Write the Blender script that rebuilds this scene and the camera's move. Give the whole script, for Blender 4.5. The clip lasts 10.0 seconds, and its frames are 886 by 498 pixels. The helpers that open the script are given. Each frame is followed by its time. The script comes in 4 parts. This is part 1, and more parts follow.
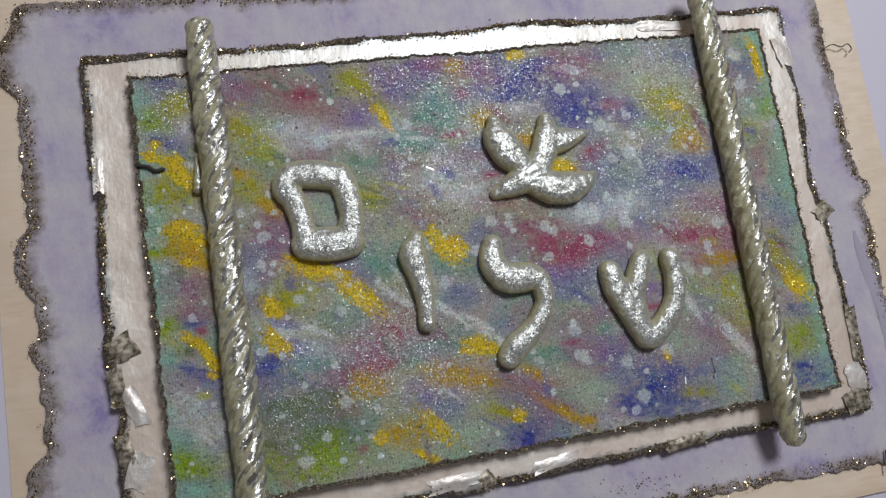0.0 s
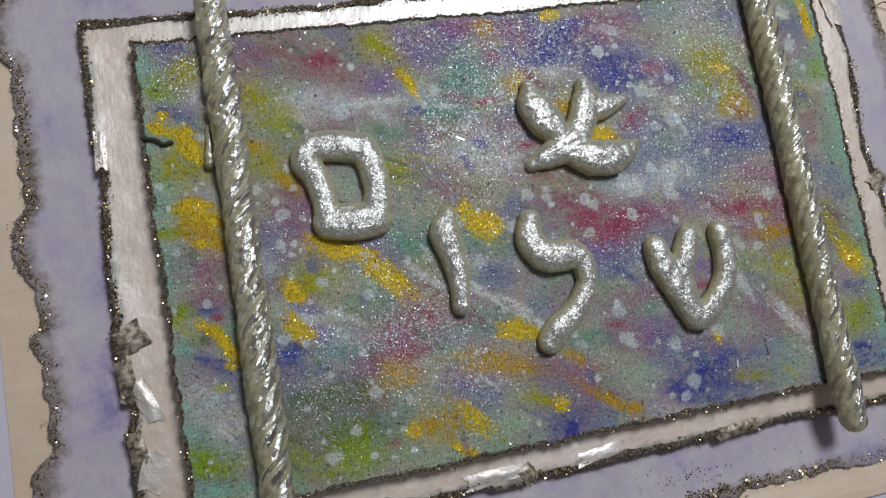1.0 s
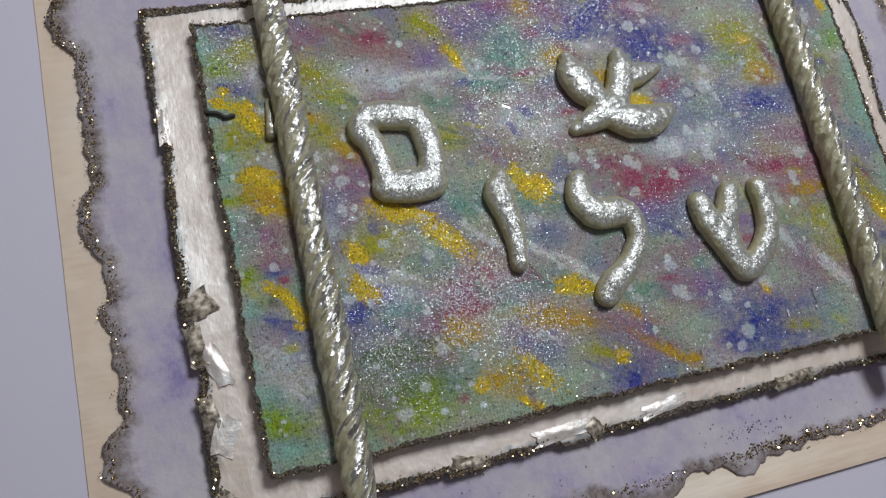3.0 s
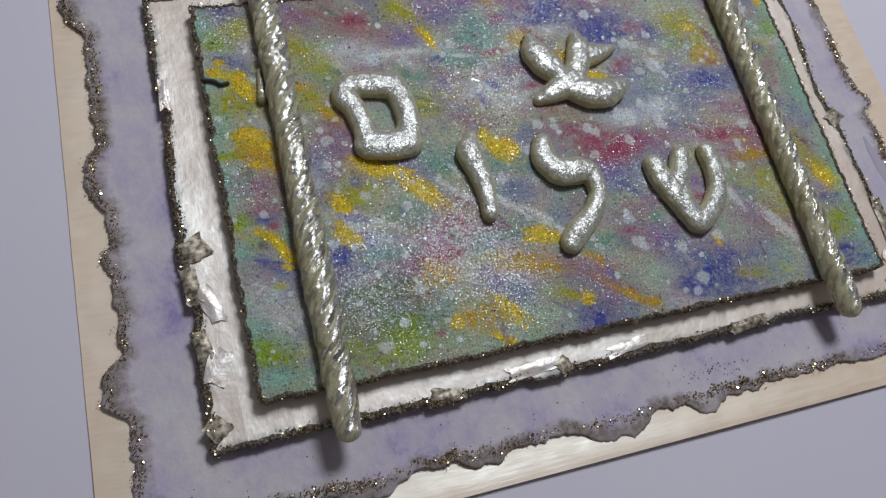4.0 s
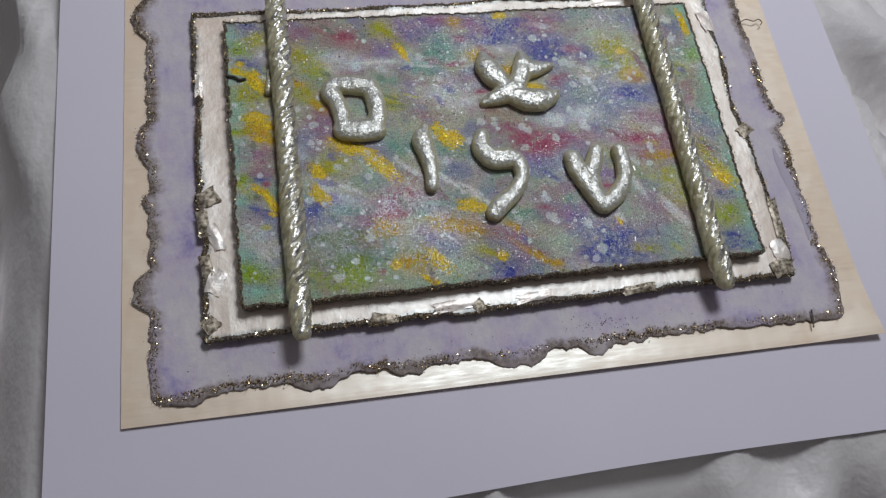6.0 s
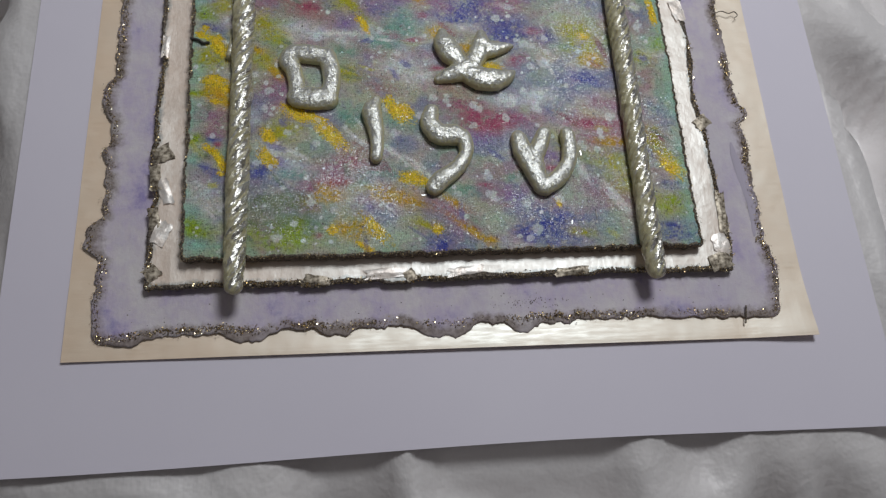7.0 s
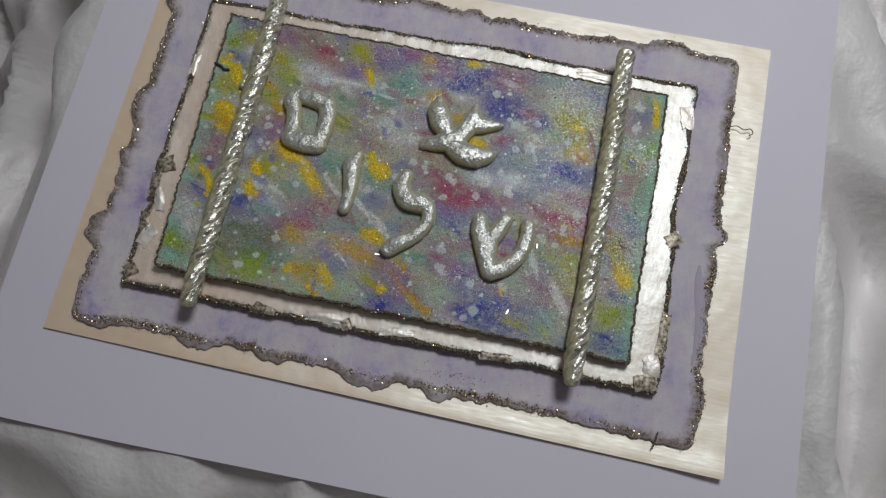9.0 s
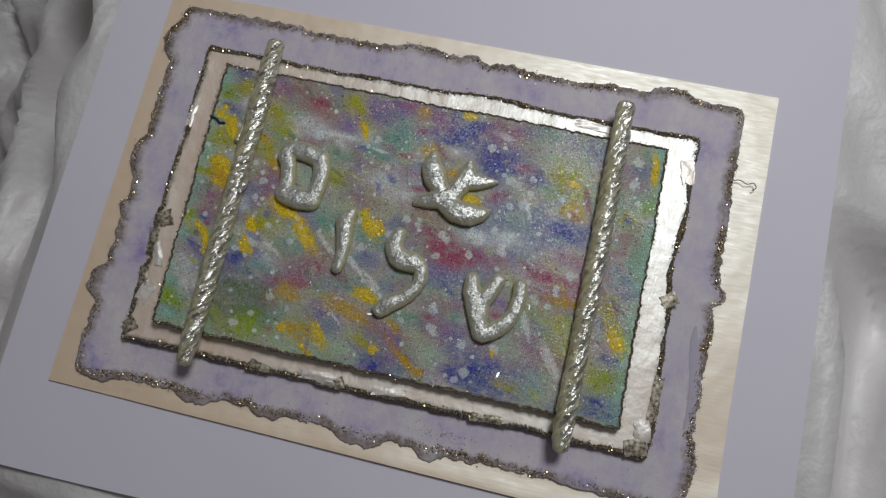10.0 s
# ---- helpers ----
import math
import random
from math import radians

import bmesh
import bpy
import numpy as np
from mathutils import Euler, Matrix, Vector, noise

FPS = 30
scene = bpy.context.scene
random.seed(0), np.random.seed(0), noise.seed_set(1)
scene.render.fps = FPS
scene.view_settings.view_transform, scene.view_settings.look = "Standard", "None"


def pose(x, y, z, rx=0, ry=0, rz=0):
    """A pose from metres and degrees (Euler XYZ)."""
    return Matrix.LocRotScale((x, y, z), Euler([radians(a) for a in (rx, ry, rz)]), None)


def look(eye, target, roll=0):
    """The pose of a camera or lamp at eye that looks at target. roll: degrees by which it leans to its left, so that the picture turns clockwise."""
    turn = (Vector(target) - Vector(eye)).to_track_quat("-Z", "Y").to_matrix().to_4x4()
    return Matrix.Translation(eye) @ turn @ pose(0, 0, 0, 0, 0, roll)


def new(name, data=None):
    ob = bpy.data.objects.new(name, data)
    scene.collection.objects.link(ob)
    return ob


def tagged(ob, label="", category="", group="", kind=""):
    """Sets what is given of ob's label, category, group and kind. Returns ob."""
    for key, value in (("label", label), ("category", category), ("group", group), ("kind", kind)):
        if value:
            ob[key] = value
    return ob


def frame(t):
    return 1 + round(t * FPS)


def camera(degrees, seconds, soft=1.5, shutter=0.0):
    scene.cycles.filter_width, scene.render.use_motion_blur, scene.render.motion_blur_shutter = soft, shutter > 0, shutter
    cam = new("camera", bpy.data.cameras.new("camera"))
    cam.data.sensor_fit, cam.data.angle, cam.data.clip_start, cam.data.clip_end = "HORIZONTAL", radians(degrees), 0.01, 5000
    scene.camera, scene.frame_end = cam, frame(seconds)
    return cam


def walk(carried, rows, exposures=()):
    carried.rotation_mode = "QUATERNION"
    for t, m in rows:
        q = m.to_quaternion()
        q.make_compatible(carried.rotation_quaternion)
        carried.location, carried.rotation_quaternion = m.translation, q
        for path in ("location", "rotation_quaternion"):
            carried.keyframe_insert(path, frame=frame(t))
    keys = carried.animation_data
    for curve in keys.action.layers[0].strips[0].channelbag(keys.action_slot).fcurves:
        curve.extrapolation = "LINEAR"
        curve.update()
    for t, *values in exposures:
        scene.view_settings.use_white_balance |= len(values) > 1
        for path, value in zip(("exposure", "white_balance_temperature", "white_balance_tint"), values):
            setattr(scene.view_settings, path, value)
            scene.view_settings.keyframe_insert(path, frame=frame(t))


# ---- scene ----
cam = camera(63.8, 10.0, soft=1.3)
PATH = [
    (0, (-0.05307, -0.02383, 0.18802), (-0.01661, 0.00009, 0.009), 48.37),
    (0.5, (-0.05431, -0.02302, 0.17913), (-0.01928, -0.00218, 0.009), 50.30),
    (1, (-0.05894, -0.02280, 0.17244), (-0.02556, -0.00427, 0.009), 51.64),
    (1.5, (-0.06506, -0.02039, 0.17010), (-0.03311, -0.00440, 0.009), 53.75),
    (2, (-0.07324, -0.02602, 0.16822), (-0.03951, -0.00796, 0.009), 51.49),
    (2.2, (-0.07630, -0.03094, 0.16526), (-0.04143, -0.01308, 0.009), 52.21),
    (3.3, (-0.08090, -0.05253, 0.16942), (-0.03987, -0.01295, 0.009), 33.99),
    (3.5, (-0.08246, -0.06009, 0.16932), (-0.03956, -0.01780, 0.009), 33.24),
    (4, (-0.08632, -0.07596, 0.17441), (-0.03813, -0.02493, 0.009), 30.98),
    (4.5, (-0.08758, -0.09138, 0.18058), (-0.03890, -0.03271, 0.009), 28.85),
    (5, (-0.08130, -0.10687, 0.18876), (-0.03564, -0.04032, 0.009), 25.08),
    (5.5, (-0.07150, -0.11603, 0.20754), (-0.03045, -0.03806, 0.009), 19.08),
    (6.8, (-0.03866, -0.12100, 0.23658), (-0.00547, -0.05202, 0.009), 21.82),
    (7, (-0.02813, -0.12718, 0.23503), (-0.00272, -0.05182, 0.009), 15.96),
    (7.5, (-0.00166, -0.12241, 0.24350), (0.00801, -0.05071, 0.009), 9.79),
    (8, (0.01277, -0.11203, 0.24972), (0.01175, -0.04751, 0.009), 5.21),
    (8.5, (0.01939, -0.09961, 0.25670), (0.00928, -0.03417, 0.009), 0.55),
    (9, (0.03015, -0.08690, 0.26480), (0.01515, -0.02530, 0.009), -1.87),
    (9.5, (0.03617, -0.07381, 0.26921), (0.01257, -0.01867, 0.009), -9.98),
    (10, (0.03719, -0.04870, 0.27179), (0.01306, -0.00258, 0.009), -15.19),
]
walk(cam, [(t, look(eye, target, roll)) for t, eye, target, roll in PATH], [(0.0, -0.02, 6330.0, 8.5), (2.0, -0.02, 6280.0, 9.0), (3.5, 0.03, 6230.0, 9.0), (4.5, -0.06, 6230.0, 9.0), (5.3, -0.03, 6230.0, 9.0), (7.0, -0.13, 6450.0, 7.5), (8.5, -0.26, 6480.0, 6.0), (10.0, -0.34, 6480.0, 6.0)])

# ---- light ----
world = bpy.data.worlds.new("world")
scene.world = world
world.use_nodes = True
world.node_tree.nodes["Background"].inputs[0].default_value = (0.5, 0.48, 0.52, 1)
world.node_tree.nodes["Background"].inputs[1].default_value = 0.3
scene.view_settings.exposure = 0.0

bulb = bpy.data.lights.new("room_lamp_light", "POINT")
bulb.shadow_soft_size, bulb.energy, bulb.color = 0.085, 8.0, (0.96, 0.99, 1.03)
lamp = new("room_lamp_light", bulb)
lamp.location = (0.138, 0.222, 0.55)

MM = 0.001


# ---- noise ----
def vnoise(x, y, seed):
    """Smooth value noise in 0..1, one cell per unit."""
    table = np.random.RandomState(seed).rand(256, 256)
    x, y = np.asarray(x, float) + 1000.0, np.asarray(y, float) + 1000.0
    i, j = np.floor(x).astype(int), np.floor(y).astype(int)
    u, v = x - i, y - j
    u, v = u * u * (3 - 2 * u), v * v * (3 - 2 * v)
    i, j, k, l = i % 256, j % 256, (i + 1) % 256, (j + 1) % 256
    return (table[i, j] * (1 - u) + table[k, j] * u) * (1 - v) + (table[i, l] * (1 - u) + table[k, l] * u) * v


def fbm(x, y, seed, octaves=4):
    total, weight, norm = 0, 1.0, 0.0
    for n in range(octaves):
        total = total + weight * vnoise(x * 2**n, y * 2**n, seed + n)
        norm += weight
        weight *= 0.55
    return total / norm


def smooth(a, b, x):
    t = np.clip((x - a) / (b - a), 0, 1)
    return t * t * (3 - 2 * t)


# ---- materials ----
class Mat:
    """A node material with a Principled shader and short ways to wire it."""

    def __init__(self, name, **values):
        self.m = bpy.data.materials.new(name)
        self.m.use_nodes = True
        self.t = self.m.node_tree
        self.b = self.t.nodes["Principled BSDF"]
        self.set(self.b, values)

    def set(self, node, values):
        for key, value in values.items():
            name = key.replace("_", " ")
            socket = node.inputs[name] if name in node.inputs else node.inputs[key]
            if isinstance(value, bpy.types.NodeSocket):
                self.t.links.new(value, socket)
            else:
                socket.default_value = (*value, 1) if isinstance(value, tuple) and len(value) == 3 and socket.type == "RGBA" else value

    def node(self, kind, out=0, props=(), **values):
        n = self.t.nodes.new(kind)
        for key, value in dict(props).items():
            if key == "operation":
                n.operation = value
            elif key == "blend_type":
                n.blend_type = value
            elif key == "attribute_name":
                n.attribute_name = value
            elif key == "feature":
                n.feature = value
            elif key == "wave_type":
                n.wave_type = value
            elif key == "bands_direction":
                n.bands_direction = value
        self.set(n, values)
        return n.outputs[out]

    def place(self, scale=(1, 1, 1), turn=0.0):
        c = self.node("ShaderNodeTexCoord", "Object")
        return self.node("ShaderNodeMapping", 0, Vector=c, Scale=scale, Rotation=(0, 0, turn))

    def noise(self, scale, detail=4.0, rough=0.55, where=None, out=0):
        return self.node("ShaderNodeTexNoise", out, Vector=where or self.place(), Scale=scale, Detail=detail, Roughness=rough)

    def cells(self, scale, out="Color", where=None, randomness=1.0):
        return self.node("ShaderNodeTexVoronoi", out, Vector=where or self.place(), Scale=scale, Randomness=randomness)

    def ramp(self, value, *stops):
        n = self.t.nodes.new("ShaderNodeValToRGB")
        self.t.links.new(value, n.inputs[0])
        e = n.color_ramp.elements
        while len(e) < len(stops):
            e.new(0.5)
        for item, (p, c) in zip(e, stops):
            item.position, item.color = p, (*c, 1) if isinstance(c, tuple) else (c, c, c, 1)
        return n.outputs[0]

    def mix(self, f, a, b, blend="MIX"):
        n = self.t.nodes.new("ShaderNodeMix")
        n.data_type, n.blend_type = "RGBA", blend
        for socket, value in ((n.inputs[0], f), (n.inputs[6], a), (n.inputs[7], b)):
            if isinstance(value, bpy.types.NodeSocket):
                self.t.links.new(value, socket)
            elif isinstance(value, tuple):
                socket.default_value = (*value, 1)
            else:
                socket.default_value = value
        return n.outputs[2]

    def math(self, op, a, b=0.0, clamp=False):
        n = self.t.nodes.new("ShaderNodeMath")
        n.operation, n.use_clamp = op, clamp
        for socket, value in zip(n.inputs, (a, b)):
            if isinstance(value, bpy.types.NodeSocket):
                self.t.links.new(value, socket)
            else:
                socket.default_value = value
        return n.outputs[0]

    def bump(self, height, strength, distance, normal=None):
        extra = {"Normal": normal} if normal else {}
        return self.node("ShaderNodeBump", 0, Height=height, Strength=strength, Distance=distance, **extra)

    def sparkle(self, normal, scale, amount):
        """Tiny facets, each turned a little its own way."""
        v = self.t.nodes.new("ShaderNodeVectorMath")
        v.operation, v.inputs[1].default_value = "SUBTRACT", (0.5, 0.5, 0.5)
        self.t.links.new(self.cells(scale, "Color"), v.inputs[0])
        k = self.t.nodes.new("ShaderNodeVectorMath")
        k.operation = "SCALE"
        k.inputs["Scale"].default_value = amount
        self.t.links.new(v.outputs[0], k.inputs[0])
        a = self.t.nodes.new("ShaderNodeVectorMath")
        a.operation = "ADD"
        self.t.links.new(normal, a.inputs[0])
        self.t.links.new(k.outputs[0], a.inputs[1])
        n = self.t.nodes.new("ShaderNodeVectorMath")
        n.operation = "NORMALIZE"
        self.t.links.new(a.outputs[0], n.inputs[0])
        return n.outputs[0]

    def attr(self, name, out="Fac"):
        return self.node("ShaderNodeAttribute", out, {"attribute_name": name})

    def island(self):
        return self.node("ShaderNodeNewGeometry", "Random Per Island")

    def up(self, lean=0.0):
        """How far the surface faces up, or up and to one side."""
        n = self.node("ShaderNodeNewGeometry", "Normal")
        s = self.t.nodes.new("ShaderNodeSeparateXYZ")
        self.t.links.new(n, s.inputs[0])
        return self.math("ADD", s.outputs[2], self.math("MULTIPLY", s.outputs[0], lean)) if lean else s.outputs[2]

    def put(self, **values):
        self.set(self.b, values)
        return self.m


def make_paper():
    m = Mat("white_paper", Roughness=0.62)
    big = m.noise(9.0, 3)
    m.put(Base_Color=m.ramp(big, (0.3, (0.73, 0.678, 0.768)), (0.7, (0.76, 0.712, 0.793))))
    return m.put(Normal=m.bump(m.noise(2500.0, 3), 0.25, 0.0001))


def make_pearl(name, tint, other, rough, stroke):
    """Pearlescent card: peach body, white silky sheen, fine brush lines."""
    m = Mat(name, IOR=2.4, Specular_IOR_Level=1.0, Specular_Tint=(0.93, 1.0, 0.98))
    lines = m.noise(stroke, 6, 0.65, m.place((1.0, 7.0, 1.0), 0.12))
    cloud = m.noise(45.0, 4)
    m.put(Base_Color=m.ramp(cloud, (0.3, tint), (0.7, other)))
    m.put(Roughness=m.ramp(lines, (0.25, rough - 0.10), (0.75, rough + 0.12)))
    return m.put(Normal=m.bump(lines, 0.12, 0.0004, m.bump(m.noise(26.0, 3), 0.4, 0.003)))


def make_mat_board():
    """The pearl board under the painting: peach, sheened white, crinkled, browned at the torn edge."""
    m = Mat("pearl_mat_board", IOR=2.6, Specular_IOR_Level=1.0, Specular_Tint=(0.95, 1.0, 0.98), Coat_Weight=0.3, Coat_Roughness=0.25)
    lines = m.noise(300.0, 6, 0.65, m.place((4.0, 1.0, 1.0), 0.25))
    crumple = m.cells(75.0, "Distance", m.place((1.0, 0.45, 1.0), 0.5))
    cloud = m.noise(60.0, 5)
    base = m.ramp(cloud, (0.3, (0.90, 0.63, 0.47)), (0.7, (0.91, 0.71, 0.57)))
    edge = m.math("ADD", m.attr("edge"), m.math("MULTIPLY", m.math("SUBTRACT", m.noise(260.0, 5, 0.7), 0.5), 0.55))
    rim = m.ramp(edge, (0.10, 1.0), (0.27, 0.0))
    brown = m.ramp(m.noise(900.0, 3), (0.35, (0.05, 0.035, 0.028)), (0.65, (0.24, 0.19, 0.14)))
    m.put(Base_Color=m.mix(rim, base, brown))
    m.put(Roughness=m.ramp(lines, (0.25, 0.40), (0.75, 0.56)))
    return m.put(Normal=m.bump(lines, 0.15, 0.0006, m.bump(crumple, 0.22, 0.0016, m.bump(m.noise(60.0, 4), 0.3, 0.003))))


def make_lilac():
    """Torn mulberry paper: mottled lavender and grey, stained in patches along the rim."""
    m = Mat("lilac_mulberry_paper", Roughness=0.8)
    cloud = m.noise(46.0, 7, 0.72)
    blot = m.noise(14.0, 4, 0.6)
    fibres = m.noise(420.0, 5, 0.7, m.place((1.0, 0.35, 1.0), 0.6))
    hue = m.ramp(cloud, (0.36, (0.68, 0.625, 0.63)), (0.47, (0.61, 0.54, 0.60)), (0.58, (0.53, 0.45, 0.59)), (0.68, (0.31, 0.26, 0.49)))
    hue = m.mix(m.ramp(blot, (0.45, 0.0), (0.68, 0.45)), hue, (0.51, 0.455, 0.55))
    hue = m.mix(m.ramp(fibres, (0.42, 0.0), (0.75, 0.4)), hue, (0.68, 0.66, 0.68))
    edge = m.math("ADD", m.attr("edge"), m.math("MULTIPLY", m.math("SUBTRACT", m.noise(150.0, 6, 0.75), 0.5), 0.55))
    rim = m.math("MULTIPLY", m.ramp(edge, (0.14, 0.9), (0.34, 0.0)), m.ramp(m.noise(55.0, 3), (0.35, 0.35), (0.52, 1.0)))
    m.put(Base_Color=m.mix(rim, hue, m.ramp(m.noise(600.0, 4, 0.7), (0.35, (0.15, 0.11, 0.09)), (0.65, (0.33, 0.27, 0.24)))))
    return m.put(Normal=m.bump(fibres, 0.5, 0.0002, m.bump(cloud, 0.5, 0.0015)))


def make_paint():
    """Layered acrylic on fine canvas, dry-brushed, with a ghost of the weave."""
    m = Mat("painted_canvas")
    colour = m.node("ShaderNodeHueSaturation", 0, Color=m.attr("paint", "Color"), Saturation=1.34)
    weave_x = m.node("ShaderNodeTexWave", "Fac", {"bands_direction": "X"}, Vector=m.place(), Scale=420.0, Distortion=5.0, Detail=3.0, Detail_Scale=3.0)
    weave_y = m.node("ShaderNodeTexWave", "Fac", {"bands_direction": "Y"}, Vector=m.place(), Scale=300.0, Distortion=5.0, Detail=3.0, Detail_Scale=3.0)
    grain = m.noise(900.0, 5, 0.7)
    weave = m.math("ADD", m.math("MULTIPLY", weave_x, 0.6), m.math("MULTIPLY", weave_y, 0.35))
    dry = m.math("ADD", m.math("MULTIPLY", weave, 0.07), m.math("MULTIPLY", m.noise(1500.0, 6, 0.8), 0.56))
    speck = m.node("ShaderNodeTexNoise", "Color", Vector=m.place(), Scale=260.0, Detail=6.0, Roughness=0.75)
    colour = m.mix(0.30, colour, m.mix(1.0, colour, m.mix(1.0, speck, (2.0, 2.0, 2.0), "MULTIPLY"), "MULTIPLY"))
    colour = m.mix(1.0, colour, m.ramp(dry, (0.20, 0.88), (0.48, 2.35)), "MULTIPLY")
    m.put(Base_Color=m.mix(1.0, colour, m.ramp(m.noise(1250.0, 4, 0.7), (0.35, 0.36), (0.43, 1.0)), "MULTIPLY"))
    m.put(Roughness=m.ramp(grain, (0.3, 0.45), (0.7, 0.7)), Coat_Weight=0.4, Coat_Roughness=0.22)
    m.put(Coat_Normal=m.sparkle(m.bump(m.noise(480.0, 5, 0.7), 0.8, 0.0008), 2600.0, 0.27))
    return m.put(Normal=m.bump(weave, 0.35, 0.00012, m.bump(m.noise(420.0, 7, 0.75), 1.0, 0.0012)))


def make_crust():
    m = Mat("burnt_glitter_crust", Roughness=0.42, Metallic=0.35)
    n = m.noise(1400.0, 4, 0.7)
    m.put(Base_Color=m.ramp(n, (0.33, (0.035, 0.028, 0.025)), (0.52, (0.12, 0.095, 0.075)), (0.70, (0.42, 0.35, 0.25))))
    return m.put(Normal=m.bump(n, 0.9, 0.0004))


def make_flake(name, stops, rough):
    m = Mat(name, Metallic=1.0, Roughness=rough)
    return m.put(Base_Color=m.ramp(m.island(), *stops))


def make_rope():
    """Clear olive resin twist, crinkled silver leaf rubbed over its top along the strands."""
    m = Mat("silvered_resin_rope", IOR=1.46, Coat_Weight=0.7, Coat_Roughness=0.10, Subsurface_Weight=0.5, Subsurface_Scale=0.003)
    m.b.inputs["Subsurface Radius"].default_value = (1.0, 0.9, 0.55)
    strand = m.attr("twist", "Vector")
    facet = m.cells(1.1, "Color", strand)
    fibre = m.noise(2.6, 5, 0.7, strand)
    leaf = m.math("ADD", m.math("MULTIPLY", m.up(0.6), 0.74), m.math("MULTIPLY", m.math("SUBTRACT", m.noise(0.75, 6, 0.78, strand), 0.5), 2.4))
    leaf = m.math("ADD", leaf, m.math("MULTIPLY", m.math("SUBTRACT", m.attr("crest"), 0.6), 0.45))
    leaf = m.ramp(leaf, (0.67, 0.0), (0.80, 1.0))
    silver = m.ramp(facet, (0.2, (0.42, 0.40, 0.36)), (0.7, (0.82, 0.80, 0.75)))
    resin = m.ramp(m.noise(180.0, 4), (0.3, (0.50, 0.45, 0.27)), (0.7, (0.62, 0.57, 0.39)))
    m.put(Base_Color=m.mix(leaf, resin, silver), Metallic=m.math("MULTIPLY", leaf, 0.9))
    m.put(Roughness=m.ramp(fibre, (0.3, 0.20), (0.7, 0.40)), Transmission_Weight=m.math("MULTIPLY", m.math("SUBTRACT", 1.0, leaf), 0.12))
    crease = m.bump(fibre, 0.5, 0.00025, m.bump(m.noise(0.8, 3, 0.6, strand), 0.6, 0.0006))
    return m.put(Normal=m.sparkle(m.sparkle(crease, 700.0, 0.5), 2400.0, 0.2), Coat_Normal=m.bump(m.noise(350.0, 3), 0.3, 0.0008))


def make_letter(name, facet, turn):
    """Pearl-silver leaf crinkled over clear yellowish resin."""
    m = Mat(name, Coat_Weight=0.4, Coat_Roughness=0.2, Subsurface_Weight=0.5, Subsurface_Scale=0.002)
    m.b.inputs["Subsurface Radius"].default_value = (1.0, 0.85, 0.4)
    crinkle = m.noise(520.0, 5, 0.6)
    leaf = m.math("ADD", m.up(), m.math("MULTIPLY", m.math("SUBTRACT", m.noise(900.0, 5, 0.75), 0.5), 1.1))
    leaf = m.ramp(leaf, (0.60, 0.0), (0.98, 1.0))
    grain = m.ramp(m.cells(facet), (0.15, (0.38, 0.37, 0.34)), (0.45, (0.52, 0.515, 0.485)), (0.8, (0.64, 0.64, 0.61)))
    m.put(Base_Color=m.mix(leaf, (0.56, 0.51, 0.31), grain), Metallic=m.ramp(leaf, (0.0, 0.0), (1.0, 0.64)))
    m.put(Roughness=m.ramp(crinkle, (0.3, 0.33), (0.7, 0.48)))
    soft = m.bump(m.noise(300.0, 3, 0.5), 0.16, 0.0010)
    return m.put(Normal=m.sparkle(m.bump(crinkle, 0.18, 0.0008, soft), facet, turn), Coat_Normal=soft)


def make_satin():
    m = Mat("white_satin", Roughness=0.56, Metallic=0.12, Sheen_Weight=0.15)
    cloud = m.noise(7.0, 3)
    thread = m.noise(1500.0, 2, 0.5, m.place((1.0, 0.1, 1.0)))
    m.put(Base_Color=m.ramp(cloud, (0.3, (0.70, 0.65, 0.64)), (0.7, (0.82, 0.785, 0.78))))
    return m.put(Normal=m.bump(thread, 0.15, 0.0002, m.bump(m.noise(45.0, 4, 0.6), 0.35, 0.006)))


def make_plain(name, a, b, rough):
    m = Mat(name, Roughness=rough)
    return m.put(Base_Color=m.ramp(m.noise(3.0, 5), (0.3, a), (0.7, b)), Normal=m.bump(m.noise(120.0, 4), 0.2, 0.002))


M_PAPER = make_paper()
M_CARD = make_pearl("cream_pearl_card", (0.95, 0.66, 0.43), (0.95, 0.71, 0.50), 0.48, 130.0)
M_BOARD = make_mat_board()
M_LILAC = make_lilac()
M_PAINT = make_paint()
M_CRUST = make_crust()
M_GOLD = make_flake("gold_glitter", ((0.0, (0.12, 0.08, 0.05)), (0.3, (0.42, 0.31, 0.16)), (0.65, (0.86, 0.66, 0.34)), (1.0, (0.92, 0.86, 0.72))), 0.28)
M_YELLOW = make_flake("yellow_glitter", ((0.0, (0.50, 0.32, 0.03)), (0.4, (0.72, 0.55, 0.06)), (0.75, (0.88, 0.74, 0.12)), (1.0, (0.95, 0.88, 0.35))), 0.36)
M_SILVER = make_flake("silver_glitter", ((0.0, (0.75, 0.76, 0.76)), (0.7, (0.92, 0.93, 0.92)), (0.82, (0.50, 0.84, 0.92)), (0.94, (0.70, 0.60, 0.92)), (1.0, (0.92, 0.90, 0.55))), 0.38)
M_ROPE = make_rope()
M_CLAY = make_letter("pearl_silver_clay", 4600.0, 0.46)
M_FOIL = make_letter("crinkled_silver_foil", 3600.0, 0.34)
M_SATIN = make_satin()
M_WALL = make_plain("wall_paint", (0.80, 0.785, 0.795), (0.84, 0.825, 0.835), 0.8)
M_FLOOR = make_plain("floor_wood", (0.40, 0.31, 0.22), (0.48, 0.38, 0.28), 0.5)
